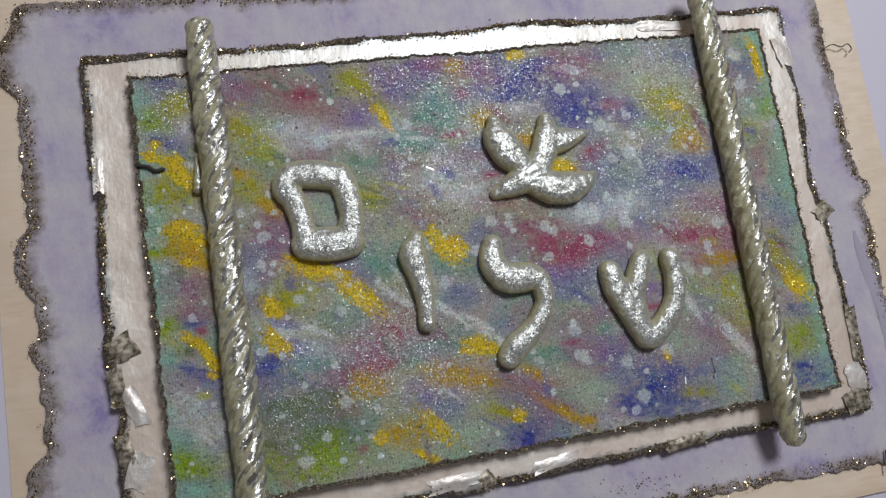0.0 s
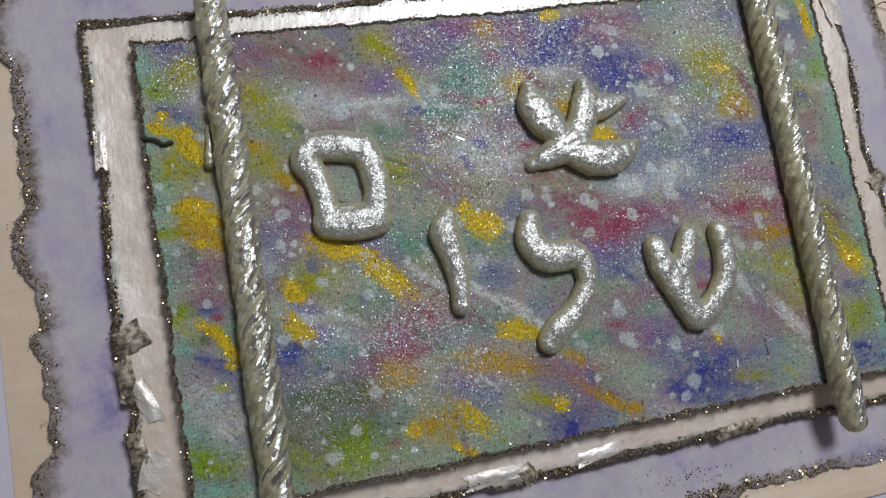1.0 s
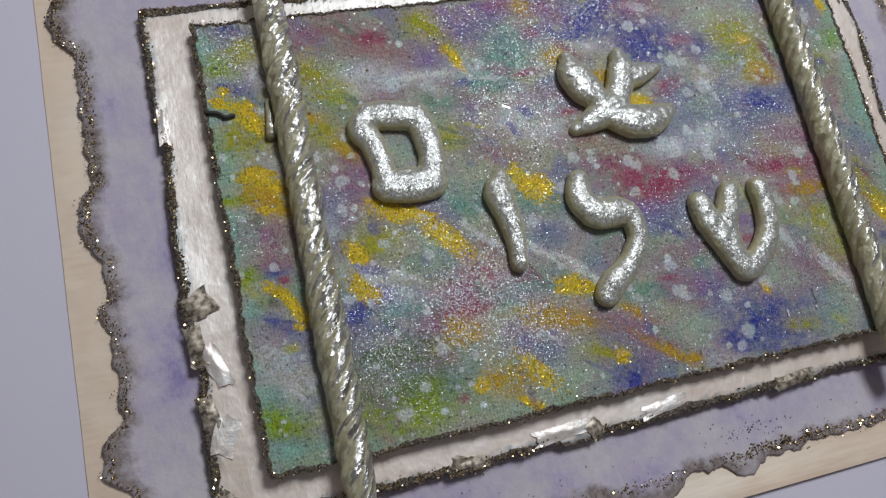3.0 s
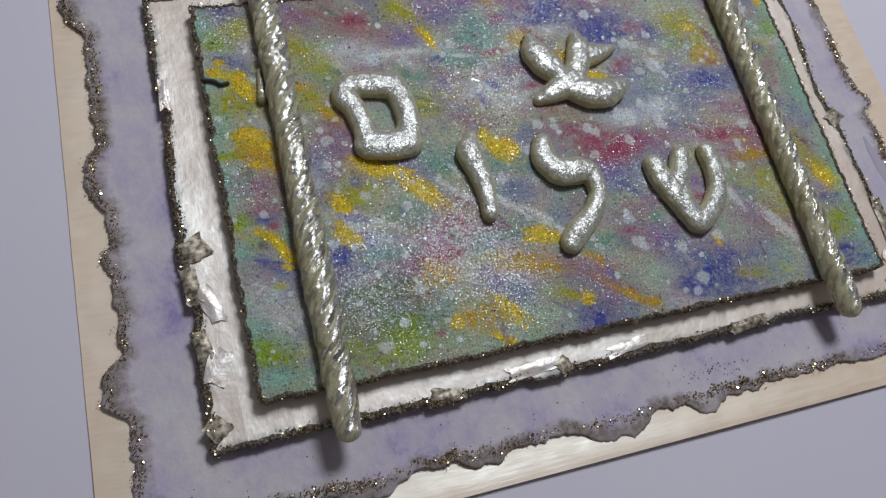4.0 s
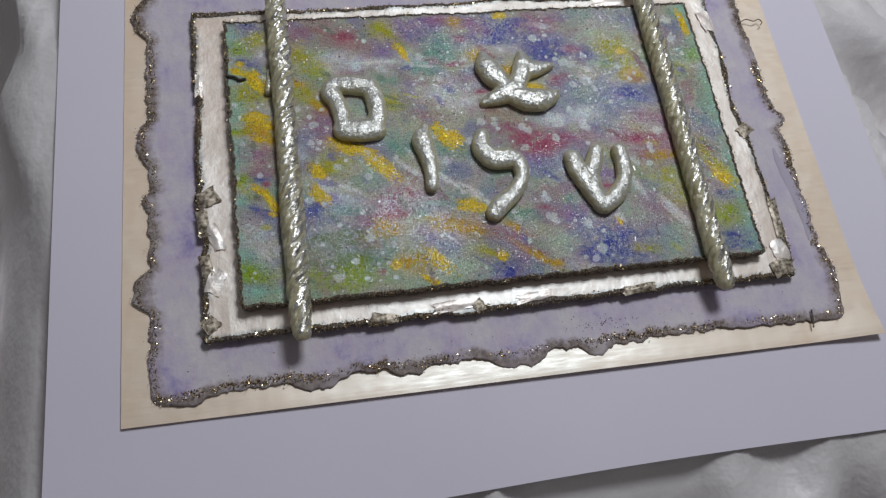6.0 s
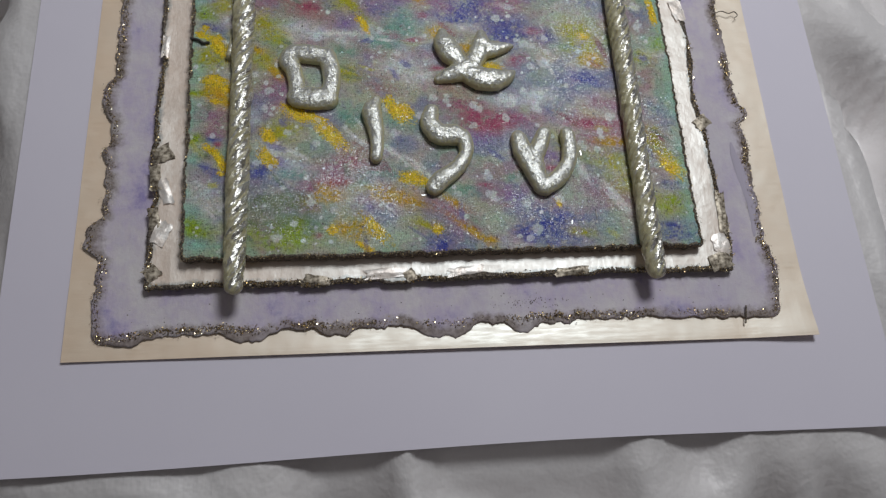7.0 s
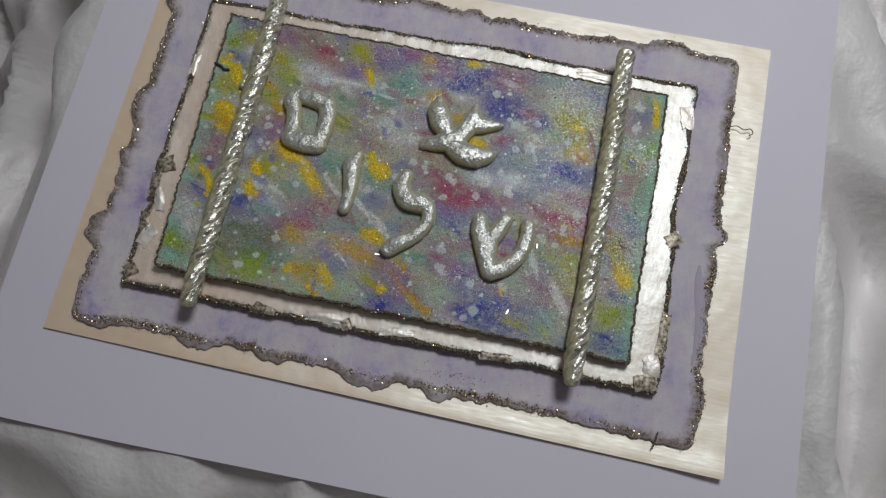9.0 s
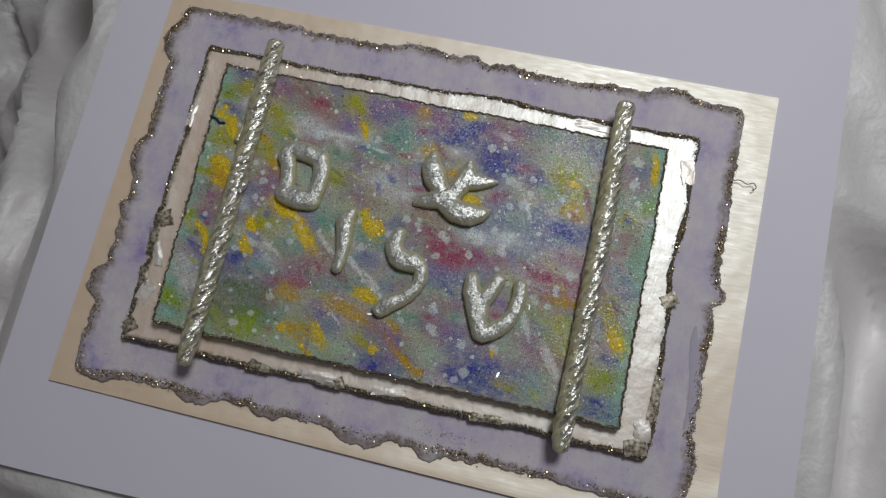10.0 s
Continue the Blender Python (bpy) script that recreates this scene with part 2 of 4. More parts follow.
M_THREAD = make_plain("dark_thread", (0.03, 0.028, 0.025), (0.06, 0.05, 0.045), 0.6)
M_FOAM = make_plain("foam_pad", (0.30, 0.26, 0.22), (0.36, 0.31, 0.26), 0.9)


# ---- mesh helpers ----
def mesh_object(name, verts, faces, material, parent=None, label="", shade=True):
    me = bpy.data.meshes.new(name)
    me.from_pydata([tuple(map(float, v)) for v in verts], [], [tuple(map(int, f)) for f in faces])
    me.materials.append(material)
    if shade:
        me.polygons.foreach_set("use_smooth", [True] * len(me.polygons))
    me.update()
    ob = new(name, me)
    if parent:
        ob.parent = parent
    if label:
        ob["label"] = label
    return ob


def part(name, bm, material, parent, label="", shade=True):
    me = bpy.data.meshes.new(name)
    bm.to_mesh(me)
    bm.free()
    me.materials.append(material)
    if shade:
        me.polygons.foreach_set("use_smooth", [True] * len(me.polygons))
    ob = new(name, me)
    if parent:
        ob.parent = parent
    if label:
        ob["label"] = label
    return ob


def box(x0, y0, z0, x1, y1, z1, bevel=0.0):
    bm = bmesh.new()
    bmesh.ops.create_cube(bm, size=1.0)
    for v in bm.verts:
        v.co = Vector(((x0 + x1) / 2 + v.co.x * (x1 - x0), (y0 + y1) / 2 + v.co.y * (y1 - y0), (z0 + z1) / 2 + v.co.z * (z1 - z0)))
    if bevel:
        bmesh.ops.bevel(bm, geom=bm.edges[:], offset=bevel, segments=2, affect="EDGES")
    return bm


def grid_faces(nx, ny):
    i, j = np.meshgrid(np.arange(nx - 1), np.arange(ny - 1), indexing="ij")
    a = (i * ny + j).ravel()
    return np.stack([a, a + ny, a + ny + 1, a + 1], 1)


def add_attr(ob, name, values, kind="FLOAT"):
    at = ob.data.attributes.new(name, kind, "POINT")
    at.data.foreach_set({"FLOAT_COLOR": "color", "FLOAT_VECTOR": "vector"}.get(kind, "value"), np.asarray(values, float).ravel())


# ---- torn outlines, in millimetres ----
def outline(hx, hy, step, seed, amp, fine, bumps=(), radius=2.0):
    """A torn rectangle: points, outward normals. bumps: side (0 bottom, 1 right, 2 top, 3 left), place along it, depth, half width."""
    pts, nor, side, along = [], [], [], []
    runs = ((0, -hx, hx), (1, -hy, hy), (2, hx, -hx), (3, hy, -hy))
    for k, a, b in runs:
        for q in np.arange(0, abs(b - a), step):
            p = a + math.copysign(q, b - a)
            pts.append(((p, -hy), (hx, p), (p, hy), (-hx, p))[k])
            nor.append(((0, -1), (1, 0), (0, 1), (-1, 0))[k])
            side.append(k)
            along.append(p)
    pts, nor, side, along = map(np.array, (pts, nor, side, along))
    s = np.arange(len(pts)) * step
    off = amp * 2 * (fbm(s / 17.0, s * 0 + 0.5, seed, 3) - 0.5) + fine * 2 * (fbm(s / 2.6, s * 0 + 3.5, seed + 9, 3) - 0.5)
    for k, p, depth, half in bumps:
        off = off + np.where(side == k, depth * np.exp(-(((along - p) / half) ** 4)), 0)
    half = np.where((side == 0) | (side == 2), hx, hy)
    near = half - np.abs(along)
    off = off * smooth(0.8 * radius, 4.0 * radius, near)
    pts = pts + nor * off[:, None]
    # round the corners
    core = np.stack([np.clip(pts[:, 0], -hx + radius, hx - radius), np.clip(pts[:, 1], -hy + radius, hy - radius)], 1)
    out = pts - core
    both = (np.abs(out[:, 0]) > 1e-6) & (np.abs(out[:, 1]) > 1e-6)
    long = np.maximum(np.linalg.norm(out, axis=1), 1e-6)
    nor = np.where(both[:, None], out / long[:, None], nor)
    pts = np.where((both & (long > radius))[:, None], core + out * (radius / long)[:, None], pts)
    return pts, nor


def torn_sheet(name, line, hx, hy, inset, z, thick, lift, seed, material, parent, label=""):
    """A sheet with that outline, wavy at the rim, with thickness."""
    n = len(line)
    inner = np.stack([np.clip(line[:, 0], -hx + inset, hx - inset), np.clip(line[:, 1], -hy + inset, hy - inset)], 1)
    fr = (0.0, 0.05, 0.12, 0.22, 0.36, 0.55, 0.78, 1.0)
    verts, edge = [], []
    s = np.arange(n)
    verts.append(np.column_stack([line, np.full(n, z - thick)]))
    edge.append(np.zeros(n))
    for f in fr:
        p = line * (1 - f) + inner * f
        wave = lift * (fbm(p[:, 0] / 9.0, p[:, 1] / 9.0, seed, 3) - 0.35) * (1 - f) ** 1.5
        verts.append(np.column_stack([p, z + wave - (0.08 if f == 0 else 0)]))
        edge.append(np.full(n, f))
    faces = []
    for r in range(len(fr)):
        a, b = r * n + s, r * n + (s + 1) % n
        faces.append(np.stack([a, b, b + n, a + n], 1))
    total = (len(fr) + 1) * n
    cx, cy = hx - inset, hy - inset
    verts.append(np.array([(-cx, -cy, z), (cx, -cy, z), (cx, cy, z), (-cx, cy, z)]))
    edge.append(np.ones(4))
    faces = np.concatenate(faces + [np.array([[total, total + 1, total + 2, total + 3]])])
    ob = mesh_object(name, np.concatenate(verts) * MM, faces, material, parent, label)
    add_attr(ob, "edge", np.concatenate(edge))
    return ob


def crust(name, line, nor, z_top, z_low, width, seed, parent, label="", material=None):
    """A lumpy rim along an outline."""
    n = len(line)
    rnd = np.random.RandomState(seed)
    s = np.arange(n)
    gap = 0.35 + 0.9 * vnoise(s / 14.0, s * 0 + 2.5, seed + 3)
    rows = []
    for inward, height, jit in ((1.0, z_top - 0.02, 0.15), (0.6, z_top + 0.22, 0.3), (0.15, z_top + 0.30, 0.3), (-0.35, (z_top + z_low) / 2, 0.25), (-0.05, z_low, 0.1)):
        p = line - nor * (inward * width * gap)[:, None] + rnd.uniform(-jit, jit, (n, 2)) * 0.6
        rows.append(np.column_stack([p, height + rnd.uniform(-jit, jit, n) * (0.5 if inward < 1 else 0.1)]))
    faces = []
    for r in range(4):
        a, b = r * n + s, r * n + (s + 1) % n
        faces.append(np.stack([a, b, b + n, a + n], 1))
    return mesh_object(name, np.concatenate(rows) * MM, np.concatenate(faces), material or M_CRUST, parent, label, shade=False)


def flakes(name, centres, sizes, tilt, seed, material, parent, label=""):
    """Loose flecks: small four-sided flakes turned every way."""
    rnd = np.random.RandomState(seed)
    n = len(centres)
    nrm = np.column_stack([rnd.normal(0, tilt, n), rnd.normal(0, tilt, n), np.ones(n)])
    nrm /= np.linalg.norm(nrm, axis=1)[:, None]
    a = np.cross(nrm, np.column_stack([rnd.normal(size=(n, 2)), np.zeros(n)]))
    a /= np.linalg.norm(a, axis=1)[:, None]
    b = np.cross(nrm, a)
    k = rnd.uniform(0.55, 1.0, (n, 4))
    r = (sizes / 2)[:, None]
    corners = [centres + a * r * k[:, :1], centres + b * r * k[:, 1:2], centres - a * r * k[:, 2:3], centres - b * r * k[:, 3:4]]
    verts = np.stack(corners, 1).reshape(-1, 3)
    ob = mesh_object(name, verts * MM, np.arange(4 * n).reshape(n, 4), material, parent, label, shade=False)
    ob["kind"] = "stuff"
    return ob


def rim_flakes(name, line, nor, count, z, spread, shift, seed, parent, low=0.3, high=0.85, label="", patchy=0.45):
    rnd = np.random.RandomState(seed)
    i = rnd.randint(0, len(line), count * 3)
    keep = vnoise(i / 22.0, i * 0 + 4.5, seed + 1) + rnd.uniform(-0.25, 0.25, len(i)) > patchy
    i = i[keep][:count]
    d = rnd.normal(shift, spread, len(i))
    p = line[i] - nor[i] * d[:, None] + rnd.uniform(-0.4, 0.4, (len(i), 2))
    c = np.column_stack([p, z + rnd.uniform(0.0, 0.45, len(i))])
    return flakes(name, c, rnd.uniform(low, high, len(i)), 0.75, seed + 2, M_GOLD, parent, label)


# ---- room ----
# unseen walls and ceiling, kept close and pale so their bounce lifts the shadows
R = 1.9
FLOOR_Z = -0.22
for nm, b, m in (
    ("floor", box(-R, -R, FLOOR_Z - 0.1, R, R, FLOOR_Z), M_FLOOR),
    ("ceiling", box(-R, -R, 1.8, R, R, 1.9), M_WALL),
    ("wall_north", box(-R, R, FLOOR_Z, R, R + 0.1, 1.8), M_WALL),
    ("wall_south", box(-R, -R - 0.1, FLOOR_Z, R, -R, 1.8), M_WALL),
    ("wall_east", box(R, -R, FLOOR_Z, R + 0.1, R, 1.8), M_WALL),
    ("wall_west", box(-R - 0.1, -R, FLOOR_Z, -R, R, 1.8), M_WALL),
):
    tagged(part(nm, b, m, None, shade=False), kind="structure", label="plain unseen room surface, pale and close to bounce fill light" if nm != "floor" else "plain wooden floor under the cloth")


# ---- satin cloth ----
def build_cloth():
    nx, ny = 300, 260
    x, y = np.meshgrid(np.linspace(-0.75, 0.75, nx), np.linspace(-0.65, 0.65, ny), indexing="ij")
    dx = np.maximum(np.abs(x - 0.003) - 0.150, 0)
    dy = np.maximum(np.abs(y - 0.012) - 0.127, 0)
    d = np.hypot(dx, dy)
    bend = 0.06 * (fbm(x / 0.15, y / 0.15, 31, 2) - 0.5)
    fold = 2 * fbm((x + bend) / 0.038 + y / 0.12, (y - bend) / 0.085, 41, 2) - 1
    ridge = 1 - smooth(0.0, 0.40, np.abs(fold))
    low = fbm(x / 0.13, y / 0.13, 51, 2)
    amp = 0.008 * smooth(-0.03, 0.0, d - 0.02 * (d <= 0)) + 0.046 * smooth(0.0, 0.06, d)
    z = -0.0005 - amp * (0.8 * (1 - ridge) + 0.3 * low)
    z = z - 0.15 * smooth(0.150, 0.34, -x) - 0.03 * smooth(0.16, 0.40, -0.62 * x - 0.78 * y)
    z = z + (FLOOR_Z - 0.01 - z) * smooth(0.80, 1.0, np.maximum(np.abs(x) / 0.75, np.abs(y) / 0.65))
    z = np.maximum(z, FLOOR_Z + 0.0005)
    ob = mesh_object("satin_cloth", np.stack([x, y, z], -1).reshape(-1, 3), grid_faces(nx, ny), M_SATIN)
    so = ob.modifiers.new("thickness", "SOLIDIFY")
    so.thickness, so.offset = 0.0004, -1
    return tagged(ob, "rumpled white satin cloth spread under the sheet", "cloth")


build_cloth()


# ---- white sheet ----
def build_sheet():
    nx, ny = 110, 90
    x, y = np.meshgrid(np.linspace(-0.1465, 0.1545, nx), np.linspace(-0.1165, 0.139, ny), indexing="ij")
    low = smooth(0.045, 0.0, y + 0.1165)
    z = 0.0004 * low * np.sin(x * 38 + 0.6) + 0.0003 * (fbm(x / 0.08, y / 0.08, 61, 2) - 0.5) * low
    y = y + 0.0010 * np.sin(x * 21 + 1.0) * low
    ob = mesh_object("paper_sheet", np.stack([x, y, z], -1).reshape(-1, 3), grid_faces(nx, ny), M_PAPER, shade=False)
    so = ob.modifiers.new("thickness", "SOLIDIFY")
    so.thickness, so.offset = 0.0003, -1
    return tagged(ob, "plain white paper sheet lying on the satin cloth", "paper")


build_sheet()

# ---- the decorated card ----
card = tagged(new("greeting_card"), "handmade layered card with painted panel, silver letters and a dove", "card")


def build_base():
    nx, ny = 120, 150
    u, v = np.meshgrid(np.linspace(0, 1, nx), np.linspace(0, 1, ny), indexing="ij")
    # corners: the sheet is a little out of square
    x = (-0.1253 + 0.2531 * u) * (1 - v) + (-0.1240 + 0.2528 * u) * v
    y = (-0.0832 - 0.0022 * u) * (1 - v) + (0.0845 + 0.0015 * u) * v
    corner = smooth(0.028, 0.0, np.hypot(0.127 - x, -0.0852 - y))
    z = 0.0006 + 0.0018 * corner + 0.0006 * smooth(0.3, 0.0, v) * (0.5 + 0.5 * np.sin(x * 40 + 0.5)) + 0.0008 * smooth(0.055, 0.0, v) * smooth(0.06, 0.25, u)
    x = x + 0.0005 * (fbm(y / 0.03, y * 0, 71, 3) - 0.5)
    ob = mesh_object("base_card", np.stack([x, y, z], -1).reshape(-1, 3), grid_faces(nx, ny), M_CARD, card, "cream pearlescent card base", shade=False)
    so = ob.modifiers.new("thickness", "SOLIDIFY")
    so.thickness, so.offset = 0.00035, -1


build_base()

Z_LILAC, Z_BOARD, Z_CANVAS = 1.7, 4.8, 9.3

LILAC_TABS = (
    (0, 0, -2.3, 118), (0, -110, 3.3, 9), (0, -68, 3.4, 7), (0, -39, 2.4, 5), (0, -3, 4.8, 9), (0, 24, 4.2, 5), (0, 36, 1.0, 6), (0, 90, 0.6, 20),
    (3, 64, 5.5, 9), (3, 11, 3.9, 7), (3, -11, 2.1, 3), (3, -42, 5.0, 6), (3, -66, 1.0, 5),
    (1, 3, 3.2, 3), (1, -63, 2.2, 9), (1, -12, 0.8, 6), (2, -46, -1.2, 18), (2, -14, 2.0, 7), (2, 7, 1.5, 4), (2, 13, -1.4, 3), (2, 45, -1.0, 17), (2, 88, 3.6, 8),
)
line, nor = outline(116.6, 78.2, 0.45, 11, 0.7, 1.3, LILAC_TABS, 4.0)
RIM_TABS = tuple((k, p, d * (0.25 if k == 0 and d > 0 else 1.0), h) for k, p, d, h in LILAC_TABS)
rim_line, rim_nor = outline(116.6, 78.2, 0.45, 11, 0.7, 1.3, RIM_TABS, 4.0)
lilac = torn_sheet("lilac_paper", line, 116.6, 78.2, 14.0, Z_LILAC, 0.3, 0.8, 12, M_LILAC, card, "lavender and grey mulberry paper with torn glittered edge")
rim_flakes("edge_glitter", rim_line, rim_nor, 9000, Z_LILAC + 0.1, 0.7, 1.3, 13, lilac, 0.2, 0.6, patchy=0.46, label="gold and brown glitter along the torn edge")
rim_flakes("edge_crust", rim_line, rim_nor, 1100, Z_LILAC + 0.05, 0.7, 0.8, 23, lilac, 0.3, 0.8, label="dark glitter grains", patchy=0.5).data.materials[0] = M_CRUST

rim_flakes("edge_glitter", rim_line, rim_nor, 3200, Z_LILAC + 0.1, 0.6, 1.8, 43, lilac, 0.35, 1.0, patchy=0.66, label="gold and brown glitter along the torn edge")
part("foam_pad", box(-0.094, -0.055, 0.0016, 0.094, 0.055, 0.0042), M_FOAM, card, shade=False)
BOARD_TABS = ((3, -13, 1.0, 4), (3, -28, -1.2, 4), (3, 20, -1.0, 9), (0, -45, 1.0, 5), (0, -18, 0.9, 5), (0, 60, -0.9, 9), (1, 10, -1.5, 12), (1, -48, 1.0, 9), (2, 20, 1.3, 14), (2, -50, -0.8, 16))
line, nor = outline(100.2, 61.2, 0.4, 15, 0.7, 0.55, BOARD_TABS, 0.8)
board = torn_sheet("mat_board", line, 100.2, 61.2, 9.0, Z_BOARD, 0.8, 0.9, 16, M_BOARD, card, "pearl white mat board with torn glittered edge")
crust("board_rim", line, nor, Z_BOARD + 0.1, Z_BOARD - 0.9, 1.8, 17, board, "dark burnt glitter rim")
rim_flakes("board_glitter", line, nor, 5000, Z_BOARD + 0.3, 0.55, 0.6, 18, board, label="gold glitter grains on the rim")
part("foam_pad", box(-0.082, -0.047, 0.0048, 0.082, 0.047, 0.0088), M_FOAM, card, shade=False)


def scrap(x, y, w, h, turn, seed, material):
    """A crumpled bit of leaf stuck to the board."""
    n = 6
    u, v = np.meshgrid(np.linspace(-0.5, 0.5, n), np.linspace(-0.5, 0.5, n), indexing="ij")
    rnd = np.random.RandomState(seed)
    px = u * w + rnd.uniform(-0.07, 0.07, u.shape) * w
    py = v * h + rnd.uniform(-0.07, 0.07, u.shape) * h
    pz = 0.2 + rnd.uniform(0, 0.6, u.shape) + 0.7 * fbm(u * 3 + seed, v * 3, seed, 2) * (1 - 4 * u * u) * (1 - 4 * v * v)
    c, s = math.cos(turn), math.sin(turn)
    verts = np.stack([x + px * c - py * s, y + px * s + py * c, Z_BOARD + pz], -1).reshape(-1, 3)
    mesh_object("leaf_scrap", verts * MM, grid_faces(n, n), material, board)


M_LEAF = Mat("pearl_leaf", Metallic=0.45, Roughness=0.45)
M_LEAF = M_LEAF.put(Base_Color=M_LEAF.ramp(M_LEAF.noise(240.0, 4), (0.35, (0.86, 0.75, 0.67)), (0.65, (0.94, 0.89, 0.84))), Normal=M_LEAF.bump(M_LEAF.noise(500.0, 4), 0.5, 0.0006))
M_BROWN = Mat("browned_leaf", Metallic=0.5, Roughness=0.5)
M_BROWN = M_BROWN.put(Base_Color=M_BROWN.ramp(M_BROWN.noise(700.0, 4), (0.35, (0.10, 0.075, 0.05)), (0.65, (0.62, 0.54, 0.43))))
for n, (x, y, w, h, a) in enumerate(((-97, -13, 6, 6, 0.4), (-99, -22, 4, 9, 0.1), (-98.5, -37, 4, 8, 0.2), (-98, -56, 5, 5, 0.7), (-45, -60, 9, 3, -0.2), (-14, -59.5, 4, 4, 0.5), (42, -60, 12, 3, 0.1), (96, -58, 8, 6, 0.3), (99, -3, 6, 5, 0.6), (100, -40, 3.5, 16, -0.05))):
    scrap(x, y, w, h, a, 200 + n, M_BROWN)
for n, (x, y, w, h, a) in enumerate(((-95.5, -27, 4, 10, 0.35), (-96, -42, 5, 8, -0.4), (-98.6, 30, 2.5, 9, -0.05), (-22, -58.5, 14, 3.5, 0.05), (5, -58.5, 12, 3, 0.12), (98, 47, 5, 9, 0.2), (97.5, -52, 6, 8, 0.2), (60, 58, 14, 3, -0.05))):
    scrap(x, y, w, h, a, 230 + n, M_LEAF)


def build_fold():
    """A narrow doubled strip where the lilac sheet is creased over."""
    n = 40
    t = np.linspace(0, 1, n)
    y = -48 + 38 * t
    mid = 112.6 + 1.6 * np.sin(t * 5.0) + 0.6 * (fbm(y / 5.0, y * 0, 610, 2) - 0.5)
    wide = 0.4 + 1.8 * np.sin(np.pi * t) ** 0.8
    rows = [np.column_stack([mid + wide * k, y, np.full(n, Z_LILAC) + h]) for k, h in ((-1.0, 0.06), (-0.8, 0.26), (0.2, 0.22), (1.0, 0.06))]
    i = np.arange(n - 1)
    faces = np.concatenate([np.stack([r * n + i, (r + 1) * n + i, (r + 1) * n + i + 1, r * n + i + 1], 1) for r in range(3)])
    mesh_object("paper_fold", np.concatenate(rows) * MM, faces, M_FOLD, lilac, "darker violet crease in the lilac paper")


M_FOLD = make_plain("violet_crease", (0.42, 0.37, 0.46), (0.50, 0.45, 0.53), 0.8)
build_fold()


# ---- painted panel ----
class Paint:
    """Brushed and sponged colour on a grid of points, in millimetres."""

    def __init__(self, x, y):
        self.x, self.y = x, y
        self.c = np.zeros(x.shape + (3,))
        self.gold = np.zeros(x.shape)
        self.fine = 0.6 * np.random.RandomState(3).rand(*x.shape) + 0.4 * fbm(x / 0.9, y / 0.9, 307, 2)
        self.grain = 0.5 * fbm(x / 0.75, y / 0.75, 301, 2) + 0.5 * fbm(x / 3.0, y / 3.0, 305, 3)

    def fill(self, colour, mask):
        self.c = self.c * (1 - mask[..., None]) + np.array(colour) * mask[..., None]

    def dab(self, x, y, a, b, turn, colour, load=0.9, seed=0, soft=0.75):
        reach = 2.4 * max(a, b) + 2
        w = (slice(max(int((x - reach + HX) / (2 * HX) * NX), 0), max(int((x + reach + HX) / (2 * HX) * NX), 0) + 1),
             slice(max(int((y - reach + HY) / (2 * HY) * NY), 0), max(int((y + reach + HY) / (2 * HY) * NY), 0) + 1))
        c, s = math.cos(radians(turn)), math.sin(radians(turn))
        px, py = self.x[w] - x, self.y[w] - y
        u, v = px * c + py * s, -px * s + py * c
        rag = fbm(u / (a * 0.8) + seed, v / (b * 0.5) + seed, 310 + seed % 40, 3) - 0.5
        d = np.maximum(np.hypot(u / a, v / b) * 0.92 + rag * (0.8 if soft > 0.8 else 1.1), 0)
        if soft > 0.8:
            streak = 0.55 + 0.9 * (fbm(u / 5.0, v / 0.8, 360 + seed % 30, 3) - 0.3)
            m = load * 1.1 * np.exp(-((d * 1.0) ** 2.3)) * np.clip(0.74 + 2.2 * (self.grain[w] - 0.5), 0.12, 1.0) * np.clip(streak + 0.4, 0.45, 1.0)
        else:
            body = np.exp(-((d * 0.95) ** 2.4))
            m = load * smooth(0.22, 0.75, body + 1.2 * (self.fine[w] - 0.5)) * smooth(1.6, 1.0, d)
        m = np.clip(m, 0, 1)
        self.c[w] = self.c[w] * (1 - m[..., None]) + np.array(colour) * m[..., None]
        if soft <= 0.75 and colour[2] < 0.1:
            self.gold[w] = np.maximum(self.gold[w], m)


HX, HY = 88.6, 53.0
NX, NY = 740, 444
u, v = np.meshgrid(np.linspace(-1, 1, NX), np.linspace(-1, 1, NY), indexing="ij")


def side_noise(p, seed):
    return 0.8 * (fbm(p / 12.0, p * 0, seed, 3) - 0.5) + 1.0 * (fbm(p / 1.6, p * 0 + 5, seed + 7, 2) - 0.5)


gx, gy = u * HX, v * HY
gx = gx + np.where(u > 0, 1, -1) * np.abs(u) ** 30 * side_noise(gy + np.where(u > 0, 400, 0), 81)
gy = gy + np.where(v > 0, 1, -1) * np.abs(v) ** 20 * side_noise(gx + np.where(v > 0, 700, 0), 91)
gz = Z_CANVAS + 0.5 * (1 - u**2) * (1 - v**2) + 0.25 * (fbm(gx / 14, gy / 14, 99, 3) - 0.5)
paint = Paint(gx, gy)
SAGE, GREY, TEAL = (0.31, 0.315, 0.25), (0.35, 0.31, 0.315), (0.17, 0.26, 0.225)
paint.c[:] = SAGE
paint.fill(GREY, 0.65 * smooth(0.40, 0.58, fbm(gx / 15, gy / 15, 120, 4)))
paint.fill(TEAL, 0.6 * smooth(0.52, 0.66, fbm(gx / 14 + 7, gy / 14, 130, 4)))
paint.fill((0.15, 0.16, 0.27), 0.6 * smooth(0.52, 0.66, fbm(gx / 13 + 3, gy / 13 + 9, 140, 4)))
paint.fill((0.26, 0.17, 0.20), 0.6 * smooth(0.53, 0.67, fbm(gx / 12 + 13, gy / 12 + 2, 150, 4)))
